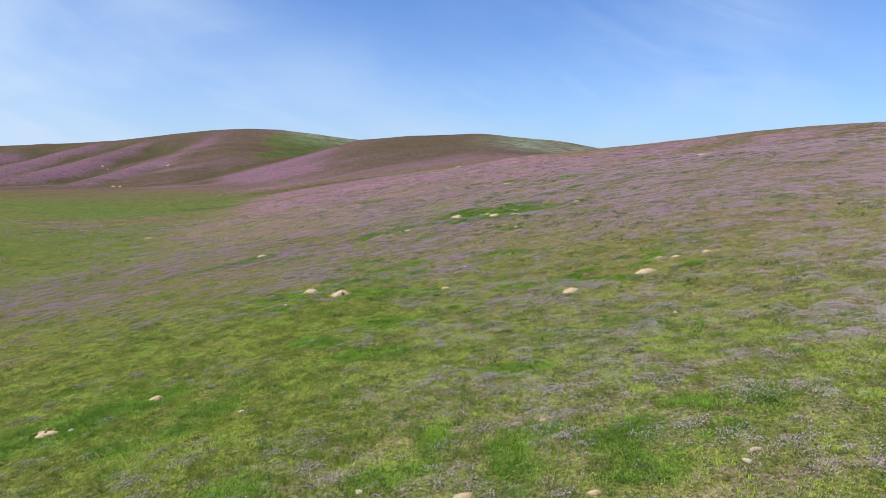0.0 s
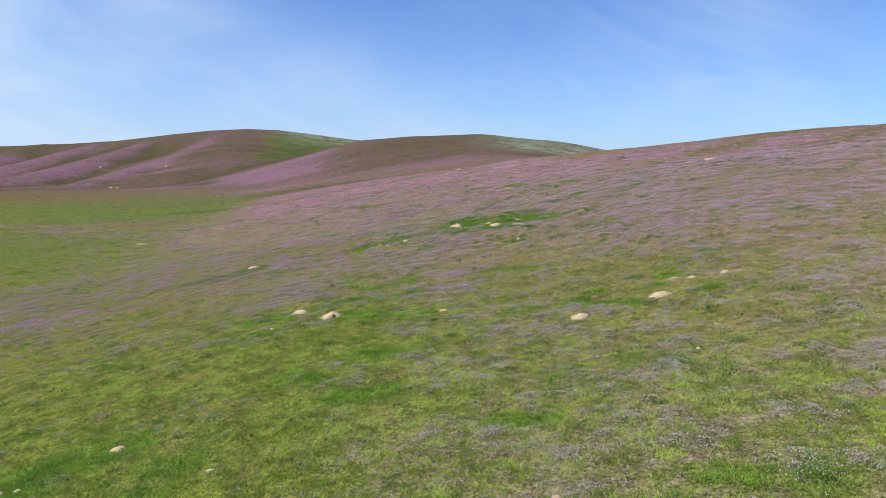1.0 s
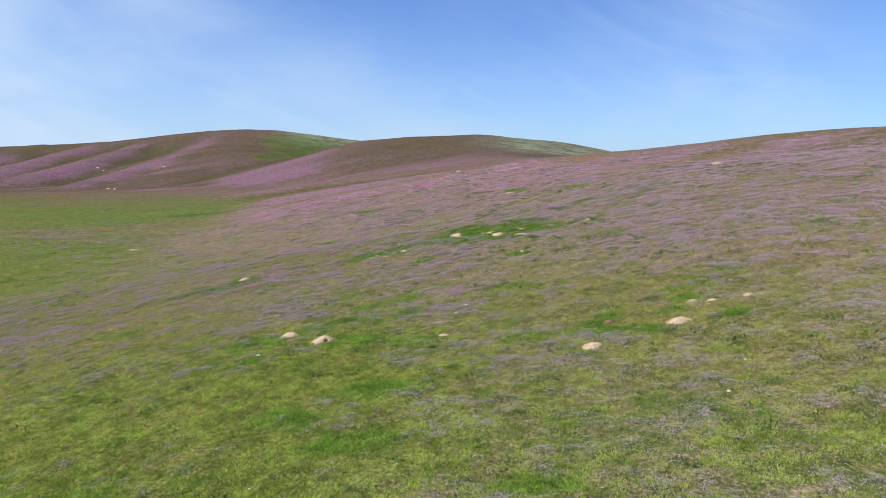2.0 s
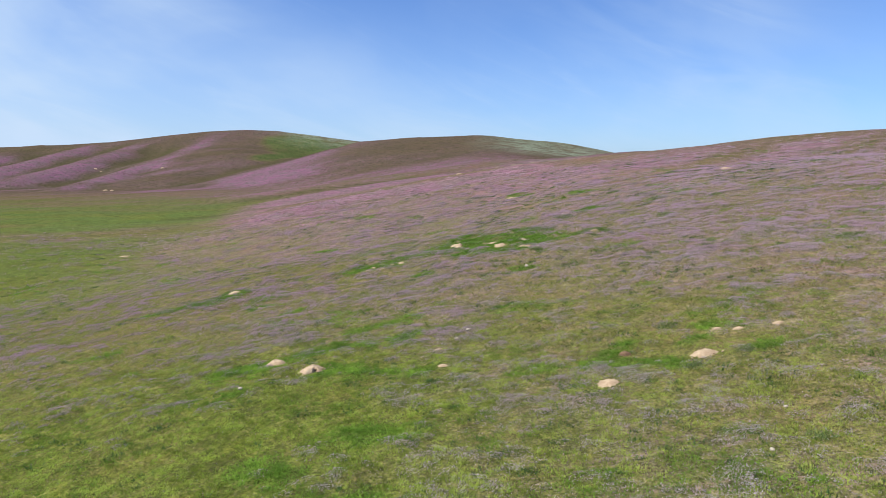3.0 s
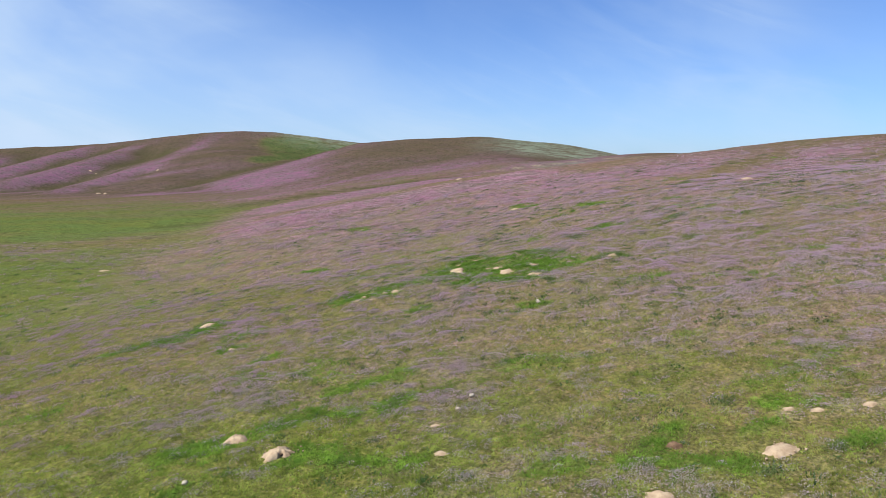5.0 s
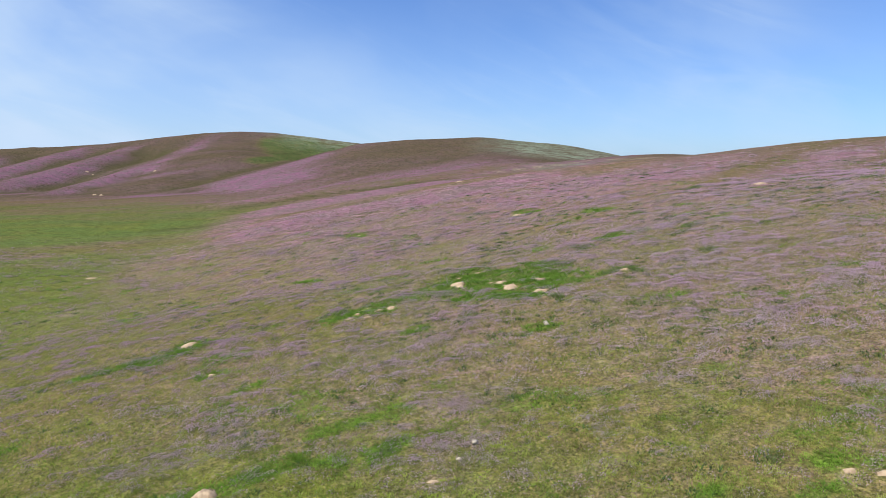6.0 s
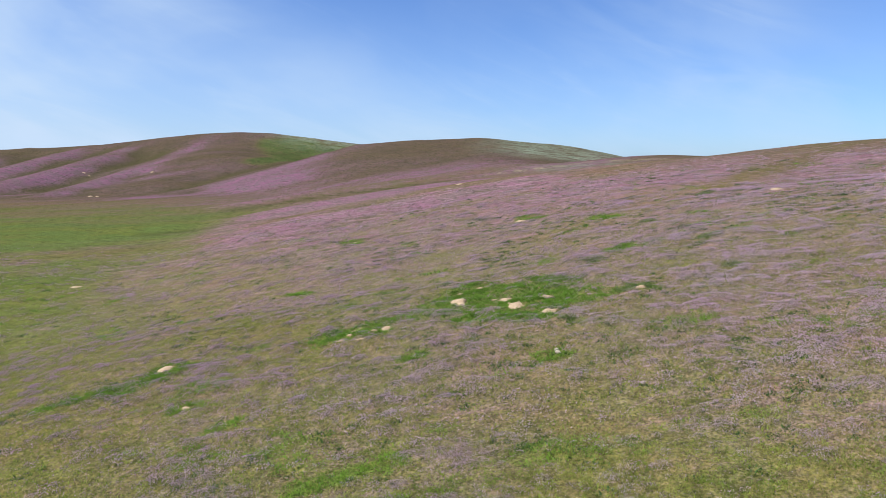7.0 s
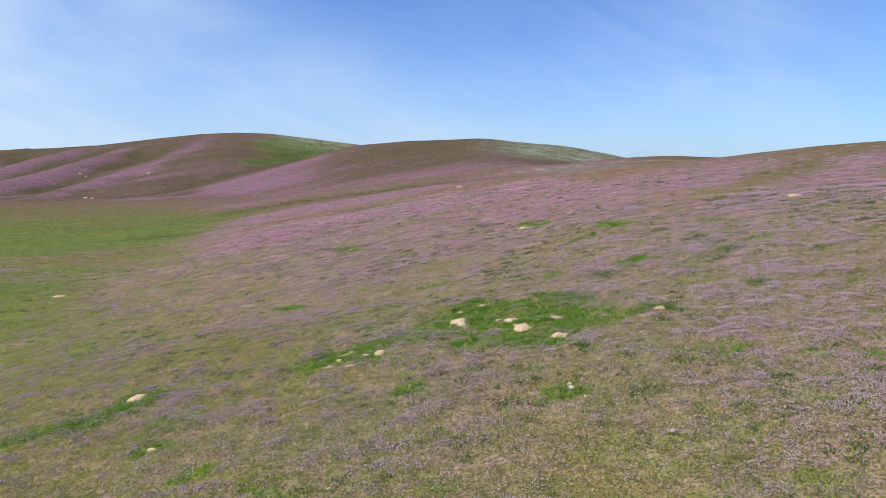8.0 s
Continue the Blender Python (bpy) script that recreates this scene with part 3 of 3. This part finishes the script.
class Field:
    """A value over the near meadow, worked out once on a grid."""

    def __init__(self, of, step=0.3, x0=-106, x1=106, y0=4, y1=130):
        self.step, self.x0, self.y0 = step, x0, y0
        gx, gy = np.meshgrid(np.arange(x0, x1, step), np.arange(y0, y1, step))
        self.v = of(gx, gy)

    def __call__(self, x, y):
        u, v = (x - self.x0) / self.step, (y - self.y0) / self.step
        i, j = np.clip(u.astype(int), 0, self.v.shape[1] - 2), np.clip(v.astype(int), 0, self.v.shape[0] - 2)
        fu, fv = np.clip(u - i, 0, 1), np.clip(v - j, 0, 1)
        return ((self.v[j, i] * (1 - fu) + self.v[j, i + 1] * fu) * (1 - fv) + (self.v[j + 1, i] * (1 - fu) + self.v[j + 1, i + 1] * fu) * fv)


height_at = Field(ground, 0.2)
lush_at, bloom_at, dry_at, vale_at = (Field(of) for of in (lushness, bloom, dryness, valley))


def dug(x, y):
    out = np.zeros(np.shape(x))
    for cx, cy, wide, *_ in MOUNDS + DIGGINGS + SCRAPES:
        i0, i1 = np.searchsorted(x[0], (cx - wide, cx + wide))
        j0, j1 = np.searchsorted(y[:, 0], (cy - wide, cy + wide))
        spot = (slice(j0, j1), slice(i0, i1))
        out[spot] = np.maximum(out[spot], np.hypot(x[spot] - cx, y[spot] - cy) < 0.46 * wide)
    return out


bare_at = Field(dug, 0.12, -45, 45, 4, 92)


def strew(count, y0, y1, spread=0.76, margin=2.0):
    """Even random places over the strip of meadow that opens out ahead, clear of the dug soil."""
    y = np.sqrt(rng.random(count) * (y1 * y1 - y0 * y0) + y0 * y0)
    x = (rng.random(count) * 2 - 1) * (spread * y + margin)
    clear = bare_at(x, y) < 0.5
    return x[clear], y[clear]


def blades(x, y, count, tall, wide, lean, values):
    """count single pointed blades round each place; returns corners, faces and values per corner."""
    n = len(x)
    turn = rng.random((n, count)) * 2 * math.pi
    size = tall[:, None] * (0.6 + 0.6 * rng.random((n, count)))
    out = lean * size * (0.35 + 0.9 * rng.random((n, count)))
    foot = 0.5 * size * rng.random((n, count))
    half = wide[:, None] * (0.6 + 0.8 * rng.random((n, count)))
    side = turn + math.pi / 2 + 0.9 * (rng.random((n, count)) - 0.5)
    bx, by = x[:, None] + foot * np.cos(turn), y[:, None] + foot * np.sin(turn)
    base = np.broadcast_to(height_at(x, y)[:, None] - 0.02, bx.shape)
    a = np.stack([bx - half * np.cos(side), by - half * np.sin(side), base], -1)
    b = np.stack([bx + half * np.cos(side), by + half * np.sin(side), base], -1)
    c = np.stack([bx + out * np.cos(turn), by + out * np.sin(turn), base + size], -1)
    verts = np.stack([a, b, c], 2).reshape(-1, 3)
    faces = np.arange(len(verts), dtype=np.int32).reshape(-1, 3)
    return verts, faces, {k: np.repeat(v, 3 * count) for k, v in values.items()}


def join(sets):
    verts, faces, values, at = [], [], {}, 0
    for v, f, d in sets:
        verts.append(v)
        faces.append(f + at)
        at += len(v)
        for k in d:
            values.setdefault(k, []).append(d[k])
    return np.concatenate(verts), np.concatenate(faces), {k: np.concatenate(v) for k, v in values.items()}


def grass_set(count, y0, y1, per, tall, wide):
    x, y = strew(count, y0, y1)
    keep = rng.random(len(x)) < (1 - 0.45 * smooth(11, 20, np.abs(x)) * smooth(40, 34, y)) * (0.62 + 0.38 * layered(x, y, 0.9, 101)) * smooth(124, 75, y)
    x, y = x[keep], y[keep]
    vary = 0.35 * layered(x, y, 1.3, 103) + 0.65 * grain(x, y, 0.34, 104)
    vary = smooth(0.22, 0.78, vary)
    lush = np.maximum(lush_at(x, y), 0.55 * vale_at(x, y))
    patch = smooth(0.50, 0.62, 0.6 * layered(x, y, 1.7, 105) + 0.4 * layered(x, y, 0.45, 115)) * smooth(66, 18, y)
    lush = np.clip(lush + 0.85 * patch, 0, 1)
    ripe = smooth(0.36, 0.62, 0.65 * layered(x, y, 0.7, 106) + 0.35 * grain(x, y, 0.2, 116)) * (0.22 + 0.78 * smooth(46, 26, y))
    return blades(x, y, per, tall * (0.55 + 0.95 * vary), np.full(len(x), wide), 0.9, {"lush": lush, "dry": dry_at(x, y), "ripe": ripe})


def build_grass():
    sets = [grass_set(330000, 9, 36, 4, 0.064, 0.0105), grass_set(190000, 36, 62, 2, 0.085, 0.018), grass_set(130000, 62, 122, 1, 0.11, 0.030)]
    v, f, d = join(sets)
    ob = mesh_object("meadow_grass", v, f, GRASS, d)
    tagged(ob, "short olive and straw-coloured meadow grass on the slope", "grass", kind="stuff")


def build_herbs():
    sets = []
    for count, y0, y1, tall, wide in ((460000, 9, 40, 0.078, 0.017), (260000, 40, 64, 0.13, 0.024), (260000, 64, 105, 0.17, 0.045)):
        x, y = strew(count, y0, y1)
        keep = rng.random(len(x)) < lush_at(x, y) * smooth(115, 70, y) * (0.35 + 0.65 * smooth(0.35, 0.6, layered(x, y, 0.8, 108)))
        x, y = x[keep], y[keep]
        vary = 0.5 * layered(x, y, 0.7, 107) + 0.5 * grain(x, y, 0.3, 109)
        sets.append(blades(x, y, 3, tall * (0.35 + 1.3 * vary), np.full(len(x), wide), 1.5, {"lush": 0.6 * vary, "dry": 0 * x, "ripe": smooth(0.25, 0.65, layered(x, y, 0.9, 110)) * (0.25 + 0.75 * smooth(50, 30, y))}))
    v, f, d = join(sets)
    ob = mesh_object("herb_patches", v, f, HERB, d)
    tagged(ob, "rank bright green leafy herbs growing round burrow mounds", "herbs", kind="stuff")


def clump_places(count, y0, y1, size):
    """Mats of flowers: places, half widths and heights."""
    x, y = strew(count, y0, y1)
    b = bloom_at(x, y)
    drift = smooth(0.34, 0.62, layered(x, y, 4.5, 117)) * 0.5 + 0.5
    keep = rng.random(len(x)) < np.clip(b * (0.26 + 1.9 * lumps(x, y)) * drift, 0, 1) * smooth(128, 85, y)
    x, y = x[keep], y[keep]
    wide = size * (0.45 + 1.1 * rng.random(len(x)) ** 1.6)
    return x, y, wide, (0.05 + 0.09 * wide) * (0.6 + 0.6 * rng.random(len(x)))


CLUMPS = [clump_places(21000, 9, 38, 0.24), clump_places(32000, 38, 66, 0.28), clump_places(44000, 66, 128, 0.44)]


def warmth(x, y):
    return np.clip(smooth(14, 50, y) * 0.74 + 0.3 * smooth(58, 85, y) + 0.3 * smooth(-4, -18, x) + 1.0 * (layered(x, y, 4.0, 113) - 0.5), 0, 1)


def petals(x, y, z, size):
    """Small flower heads, each a three-cornered scrap that leans its own way."""
    n = len(x)
    r = size * (0.7 + 0.8 * rng.random(n))
    tall = r * (1.3 + 1.1 * rng.random(n))
    turn = rng.random(n) * 2 * math.pi
    lean = 1.6 * r * (rng.random((2, n)) - 0.5)
    ox, oy = r * np.cos(turn), r * np.sin(turn)
    corners = [np.stack([x + ox, y + oy, z + 0.3 * tall], 1), np.stack([x - ox, y - oy, z + 0.1 * tall], 1), np.stack([x + lean[0] - 0.5 * oy, y + lean[1] + 0.5 * ox, z + tall], 1)]
    faces = np.arange(3 * n, dtype=np.int32).reshape(-1, 3)
    return np.stack(corners, 1).reshape(-1, 3), faces, {"dry": np.repeat(warmth(x, y), 3)}


def build_flowers():
    sets = []
    for (x, y, wide, tall), per, size in zip(CLUMPS, (62, 32, 15), (0.0118, 0.0195, 0.035)):
        share = np.clip(per * (wide / wide.mean()) ** 1.5, 4, 260).astype(int)
        k = np.repeat(np.arange(len(x)), share)
        a, d = rng.random(len(k)) * 2 * math.pi, rng.random(len(k)) ** 0.55
        px, py = x[k] + 1.15 * wide[k] * d * np.cos(a), y[k] + 1.0 * wide[k] * d * np.sin(a)
        pz = height_at(px, py) + tall[k] * (1.05 - 0.75 * d * d) + 0.03 * (rng.random(len(k)) - 0.3)
        sets.append(petals(px, py, pz, size))
    for count, y0, y1, size in ((150000, 9, 38, 0.0115), (230000, 38, 66, 0.0195), (150000, 66, 126, 0.034)):
        x, y = strew(count, y0, y1)
        keep = rng.random(len(x)) < (0.10 + 0.75 * bloom_at(x, y)) * (1 - 0.8 * lush_at(x, y)) * (1 - 0.8 * vale_at(x, y)) * smooth(128, 85, y) * (1 - 0.5 * smooth(12, 22, np.abs(x)) * smooth(40, 34, y))
        x, y = x[keep], y[keep]
        sets.append(petals(x, y, height_at(x, y) + 0.03 + 0.07 * rng.random(len(x)), size))
    v, f, d = join(sets)
    ob = mesh_object("wildflowers", v, f, PETAL, d)
    tagged(ob, "lilac, mauve and pale pink wildflower heads in loose clumps", "wildflowers", kind="stuff")


def build_flower_leaves():
    sets = []
    for (x, y, wide, tall), per, size in zip(CLUMPS, (22, 14, 9), (0.015, 0.023, 0.044)):
        k = np.repeat(np.arange(len(x)), per)
        a, d = rng.random(len(k)) * 2 * math.pi, rng.random(len(k)) ** 0.5
        px, py = x[k] + 1.2 * wide[k] * d * np.cos(a), y[k] + 0.95 * wide[k] * d * np.sin(a)
        sets.append(blades(px, py, 1, tall[k] * (1.1 - 0.5 * d), np.full(len(k), size), 0.8, {"lush": 0 * px, "dry": 0.5 * dry_at(px, py), "ripe": rng.random(len(px))}))
    v, f, d = join(sets)
    ob = mesh_object("flower_leaves", v, f, SAGE, d)
    tagged(ob, "grey-green leaves and stems of the wildflower clumps", "wildflower leaves", kind="stuff")


def build_tussocks():
    """Low dark leafy tussocks dotted over the slope."""
    x, y = strew(8000, 11, 112)
    keep = rng.random(len(x)) < smooth(0.40, 0.62, layered(x, y, 6.0, 141)) * (0.35 + 0.65 * smooth(-12, 4, x)) * (1 - 0.8 * vale_at(x, y)) * (1 - 0.75 * smooth(58, 100, y))
    x, y = x[keep], y[keep]
    wide = (0.14 + 0.24 * rng.random(len(x)) ** 2) * (1 + 0.008 * y)
    k = np.repeat(np.arange(len(x)), 34)
    a, d = rng.random(len(k)) * 2 * math.pi, rng.random(len(k)) ** 0.55
    px, py = x[k] + 1.2 * wide[k] * d * np.cos(a), y[k] + 0.9 * wide[k] * d * np.sin(a)
    v, f, d = blades(px, py, 1, (0.05 + 0.20 * wide[k]) * (1.2 - 0.7 * d * d), 0.012 + 0.0005 * py, 1.1, {"lush": 0 * px, "dry": 0 * px, "ripe": rng.random(len(px))})
    ob = mesh_object("herb_tussocks", v, f, TUSSOCK, d)
    tagged(ob, "dark green leafy herb tussocks dotted through the flowers", "herbs", kind="stuff")


build_grass()
build_tussocks()
build_herbs()
build_flowers()
build_flower_leaves()


# ---- dug soil, stones ----
def part(name, me, mat, parent, label=""):
    me.materials.clear()
    me.materials.append(mat)
    ob = new(name, me)
    ob.parent = parent
    return tagged(ob, label) if label else ob


def heap_mesh(cx, cy, wide, deep, tall, seed, hole=None, lift=0.03):
    """A low fan of thrown-out soil with a ragged rim, lying on the slope."""
    spokes, hoops = 56, 14
    a = np.tile(np.arange(spokes) * 2 * math.pi / spokes, hoops)
    s = np.repeat((np.arange(hoops) + 1) / hoops, spokes)
    edge = 0.48 + 0.75 * grain(np.cos(a) * 1.1 + seed * 9.1, np.sin(a) * 1.1 + seed * 3.7, 0.8, seed)
    edge = edge + 0.40 * (grain(np.cos(a) * 3 + seed, np.sin(a) * 3, 0.7, seed + 5) - 0.5) + 0.22 * (grain(np.cos(a) * 7 + seed, np.sin(a) * 7, 0.8, seed + 9) - 0.5)
    reach = s * (0.85 + (edge - 0.85) * s ** 1.6)
    x, y = np.cos(a) * reach * wide / 2, np.sin(a) * reach * deep / 2
    x, y = np.append(x, 0.0), np.append(y, 0.0)
    s = np.append(s, 0.0)
    side = 0.45 * wide
    tip = 1 + 0.40 * (x * math.cos(seed * 2.4) + y * math.sin(seed * 2.4)) / side
    h = tall * (1 - s ** 2.2) * np.clip(tip, 0.15, 1.9) * (0.45 + 1.1 * layered(cx + x, cy + y, 0.5, seed))
    h = h + (0.5 * tall + 0.02) * (layered(cx + x, cy + y, 0.15, seed + 2) - 0.5) * (1 - s ** 6)
    if hole:
        h = h - tall * 0.8 * np.exp(-((x - hole[0]) ** 2 + (y - hole[1]) ** 2) / (0.055 * wide) ** 2)
    base = float(ground(cx, cy))
    z = ground(cx + x, cy + y) - base + h + lift - 2 * lift * s ** 3
    faces = [(spokes * hoops, i, (i + 1) % spokes) for i in range(spokes)]
    for j in range(hoops - 1):
        for i in range(spokes):
            k = (i + 1) % spokes
            faces.append((j * spokes + i, (j + 1) * spokes + i, (j + 1) * spokes + k, j * spokes + k))
    me = bpy.data.meshes.new("mound_body")
    me.from_pydata(np.stack([x, y, z], 1).tolist(), [], faces)
    me.polygons.foreach_set("use_smooth", np.ones(len(faces), bool))
    me.update()
    return me, base


def lump_mesh(rx, ry, rz, seed, detail=2):
    """A worn, slightly faceted stone or clod."""
    bm = bmesh.new()
    bmesh.ops.create_icosphere(bm, subdivisions=detail, radius=1)
    for v in bm.verts:
        k = 1 + 0.45 * noise.noise(v.co * 1.3 + Vector((seed * 3.1, 0, 0))) + 0.15 * noise.noise(v.co * 3.7 + Vector((0, seed, 0)))
        v.co = Vector((v.co.x * rx, v.co.y * ry, v.co.z * rz)) * k
    for f in bm.faces:
        f.smooth = True
    me = bpy.data.meshes.new("lump")
    bm.to_mesh(me)
    bm.free()
    return me


def soil_mound(cx, cy, wide, deep, tall, seed, hole=None, clods=4, soil=None, label=""):
    me, base = heap_mesh(cx, cy, wide, deep, tall, seed, hole)
    mound = new("soil_mound", None)
    mound.location = (cx, cy, base)
    soil = soil or SAND
    part("mound_body", me, soil, mound)
    if hole:
        # solid dark lump in the dent; its colour stands for shade inside the hole
        mouth = lump_mesh(0.052 * wide, 0.042 * wide, 0.03 * wide, seed + 3)
        ob = part("burrow_mouth", mouth, BURROW_SHADE, mound, "dark burrow mouth in the soil")
        ob.location = (hole[0], hole[1], float(ground(cx + hole[0], cy + hole[1])) - base + 0.06 + 0.10 * tall)
    r = random.Random(seed)
    for k in range(clods):
        a, d = r.uniform(0, 6.28), r.uniform(0.38, 0.70)
        x, y, q = math.cos(a) * d * wide, math.sin(a) * d * deep, wide * r.uniform(0.018, 0.045)
        clod = part("clod", lump_mesh(q, q * 0.9, q * 0.7, seed + k, 1), soil, mound)
        clod.location = (x, y, float(ground(cx + x, cy + y)) - base + q * 0.5 + 0.03)
    label = label or ("sandy soil mound dug out of a burrow, with a dark opening" if hole else "low fan of pale sandy soil among green herbs")
    return tagged(mound, label, "soil mound", "burrow mounds on the slope")


HOLES = {0: (0.16, 0.18), 1: (0.12, -0.22)}
for k, (cx, cy, wide, share, tall) in enumerate(MOUNDS):
    soil_mound(cx, cy, wide, wide * share, tall, k + 1, HOLES.get(k), 9 if cy < 60 else 3)
for k, (cx, cy, wide) in enumerate([(-149.5, 278, 2.0), (-145.5, 276, 2.0), (-151.0, 338, 1.8), (-199.0, 360, 2.2), (-195, 358, 1.8)]):
    soil_mound(cx, cy, wide, wide * 0.8, 0.35, 40 + k, None, 0)
for k, (cx, cy, wide) in enumerate(DIGGINGS):
    soil_mound(cx, cy, wide * 1.1, wide * 0.9, 0.05, 60 + k, (-0.05, 0.06), 3, EARTH if k == 2 else SAND, "reddish-brown burrow scrape with a dark opening" if k == 2 else "")


soil_mound(25.4, 80.8, 1.2, 0.85, 0.12, 70, None, 3, EARTH, "low heap of brown earth on the flowery slope")


def soil_scrape(cx, cy, wide, seed):
    me, base = heap_mesh(cx, cy, wide * 1.25, wide * 0.75, 0.012, seed, None, 0.03)
    me.materials.append(SAND)
    ob = new("soil_patch", me)
    ob.location = (cx, cy, base)
    return tagged(ob, "small bare patch of pale soil in the grass", "soil patch", "bare soil patches")


for k, (cx, cy, wide) in enumerate(SCRAPES):
    soil_scrape(cx, cy, wide, 80 + k)


def pale_stone(cx, cy, wide, seed):
    me = lump_mesh(wide * 0.5, wide * 0.42, wide * 0.26, seed)
    me.materials.append(STONE)
    ob = new("stone", me)
    ob.location = (cx, cy, float(ground(cx, cy)) + wide * 0.12)
    ob.rotation_euler = (0, 0, seed * 1.7)
    return tagged(ob, "small pale weathered stone lying in the grass", "stone", "pale stones in the grass")


for k, (cx, cy, wide) in enumerate([(-7.99, 30.3, 0.24), (5.39, 45.15, 0.22), (5.4, 44.8, 0.3), (5.77, 43.95, 0.18), (25.0, 80.2, 0.4), (7.78, 40.5, 0.26), (5.75, 10.84, 0.18),
                                    (-10.98, 17.1, 0.17), (-1.71, 11.63, 0.17), (1.27, 34.3, 0.26), (0.74, 33.5, 0.2), (8.3, 21.24, 0.16), (9.86, 23.47, 0.13), (-4.8, 18.93, 0.1)]):
    pale_stone(cx, cy, wide, k + 1)


def herb_clump(cx, cy, wide, tall, flowers, label):
    """A single low bushy herb: a dome of leaf blades with a few flower heads on top."""
    n = int(70 + 85 * wide)
    a, d = rng.random(n) * 2 * math.pi, rng.random(n) ** 0.6
    x, y = cx + 0.5 * wide * d * np.cos(a), cy + 0.42 * wide * d * np.sin(a)
    leaf = 0.010 + 0.00035 * cy
    clump = new("herb_clump", None)
    clump.location = (cx, cy, float(ground(cx, cy)))
    v, f, values = blades(x, y, 2, 0.8 * tall * (1.15 - 0.75 * d * d), np.full(n, leaf), 1.0, {"lush": 0 * x, "dry": 0 * x, "ripe": rng.random(n)})
    ob = mesh_object("foliage", v - np.array(clump.location), f, BUSHY, values)
    ob.parent = clump
    m = int(flowers * (30 + 40 * wide))
    if m:
        a, d = rng.random(m) * 2 * math.pi, rng.random(m) ** 0.6
        x, y = cx + 0.5 * wide * d * np.cos(a), cy + 0.42 * wide * d * np.sin(a)
        v, f, values = petals(x, y, height_at(x, y) + tall * (1.05 - 0.7 * d * d), leaf * 0.9)
        ob = mesh_object("blossom", v - np.array(clump.location), f, PETAL, values)
        ob.parent = clump
    return tagged(clump, label, "herb", "bushy herbs on the slope")


for cx, cy, wide, tall, flowers in ((21.8, 39.3, 1.5, 0.22, 0.3), (29.0, 85.0, 2.4, 0.3, 0.0), (1.5, 48.4, 1.4, 0.18, 0.8), (6.7, 48.9, 1.1, 0.2, 0.4), (17.2, 53.6, 1.5, 0.2, 0.4),
                                    (18.2, 71.5, 1.8, 0.25, 0.2), (9.7, 21.6, 0.85, 0.16, 0.3), (9.6, 15.9, 0.8, 0.16, 0.4), (10.7, 52.5, 1.3, 0.2, 0.4), (10.6, 60.2, 2.2, 0.24, 0.6),
                                    (9.3, 31.3, 1.1, 0.18, 0.9), (-1.65, 34.6, 0.9, 0.16, 0.5), (7.6, 57.1, 2.4, 0.22, 0.5), (8.7, 27.2, 0.9, 0.16, 0.5), (10.8, 27.8, 0.7, 0.14, 0.6),
                                    (3.9, 11.1, 0.7, 0.14, 0.2), (19.0, 61.0, 1.7, 0.24, 0.2), (11.6, 52.3, 0.9, 0.2, 0.2)):
    what = "low bushy grey-green herb with lilac flower heads" if flowers > 0.3 else "dark green bushy herb low on the slope"
    herb_clump(cx, cy, wide, tall, flowers, what)


def seed_tuft(cx, cy, tall):
    """A tuft of dry pale grass stems that stands above the turf."""
    n = 26
    x, y = cx + 0.05 * rng.standard_normal(n), cy + 0.05 * rng.standard_normal(n)
    v, f, values = blades(x, y, 1, np.full(n, tall), np.full(n, 0.006), 0.55, {"lush": 0 * x, "dry": 0 * x + 1, "ripe": 0 * x + 1})
    ob = mesh_object("grass_tuft", v - np.array((cx, cy, float(ground(cx, cy)))), f, GRASS, values)
    ob.location = (cx, cy, float(ground(cx, cy)))
    return tagged(ob, "tuft of dry straw-coloured grass stems in the turf", "grass tuft", "dry grass tufts")


for cx, cy in ((3.2, 37.6), (9.5, 19.8), (6.4, 40.6)):
    seed_tuft(cx, cy, 0.28)
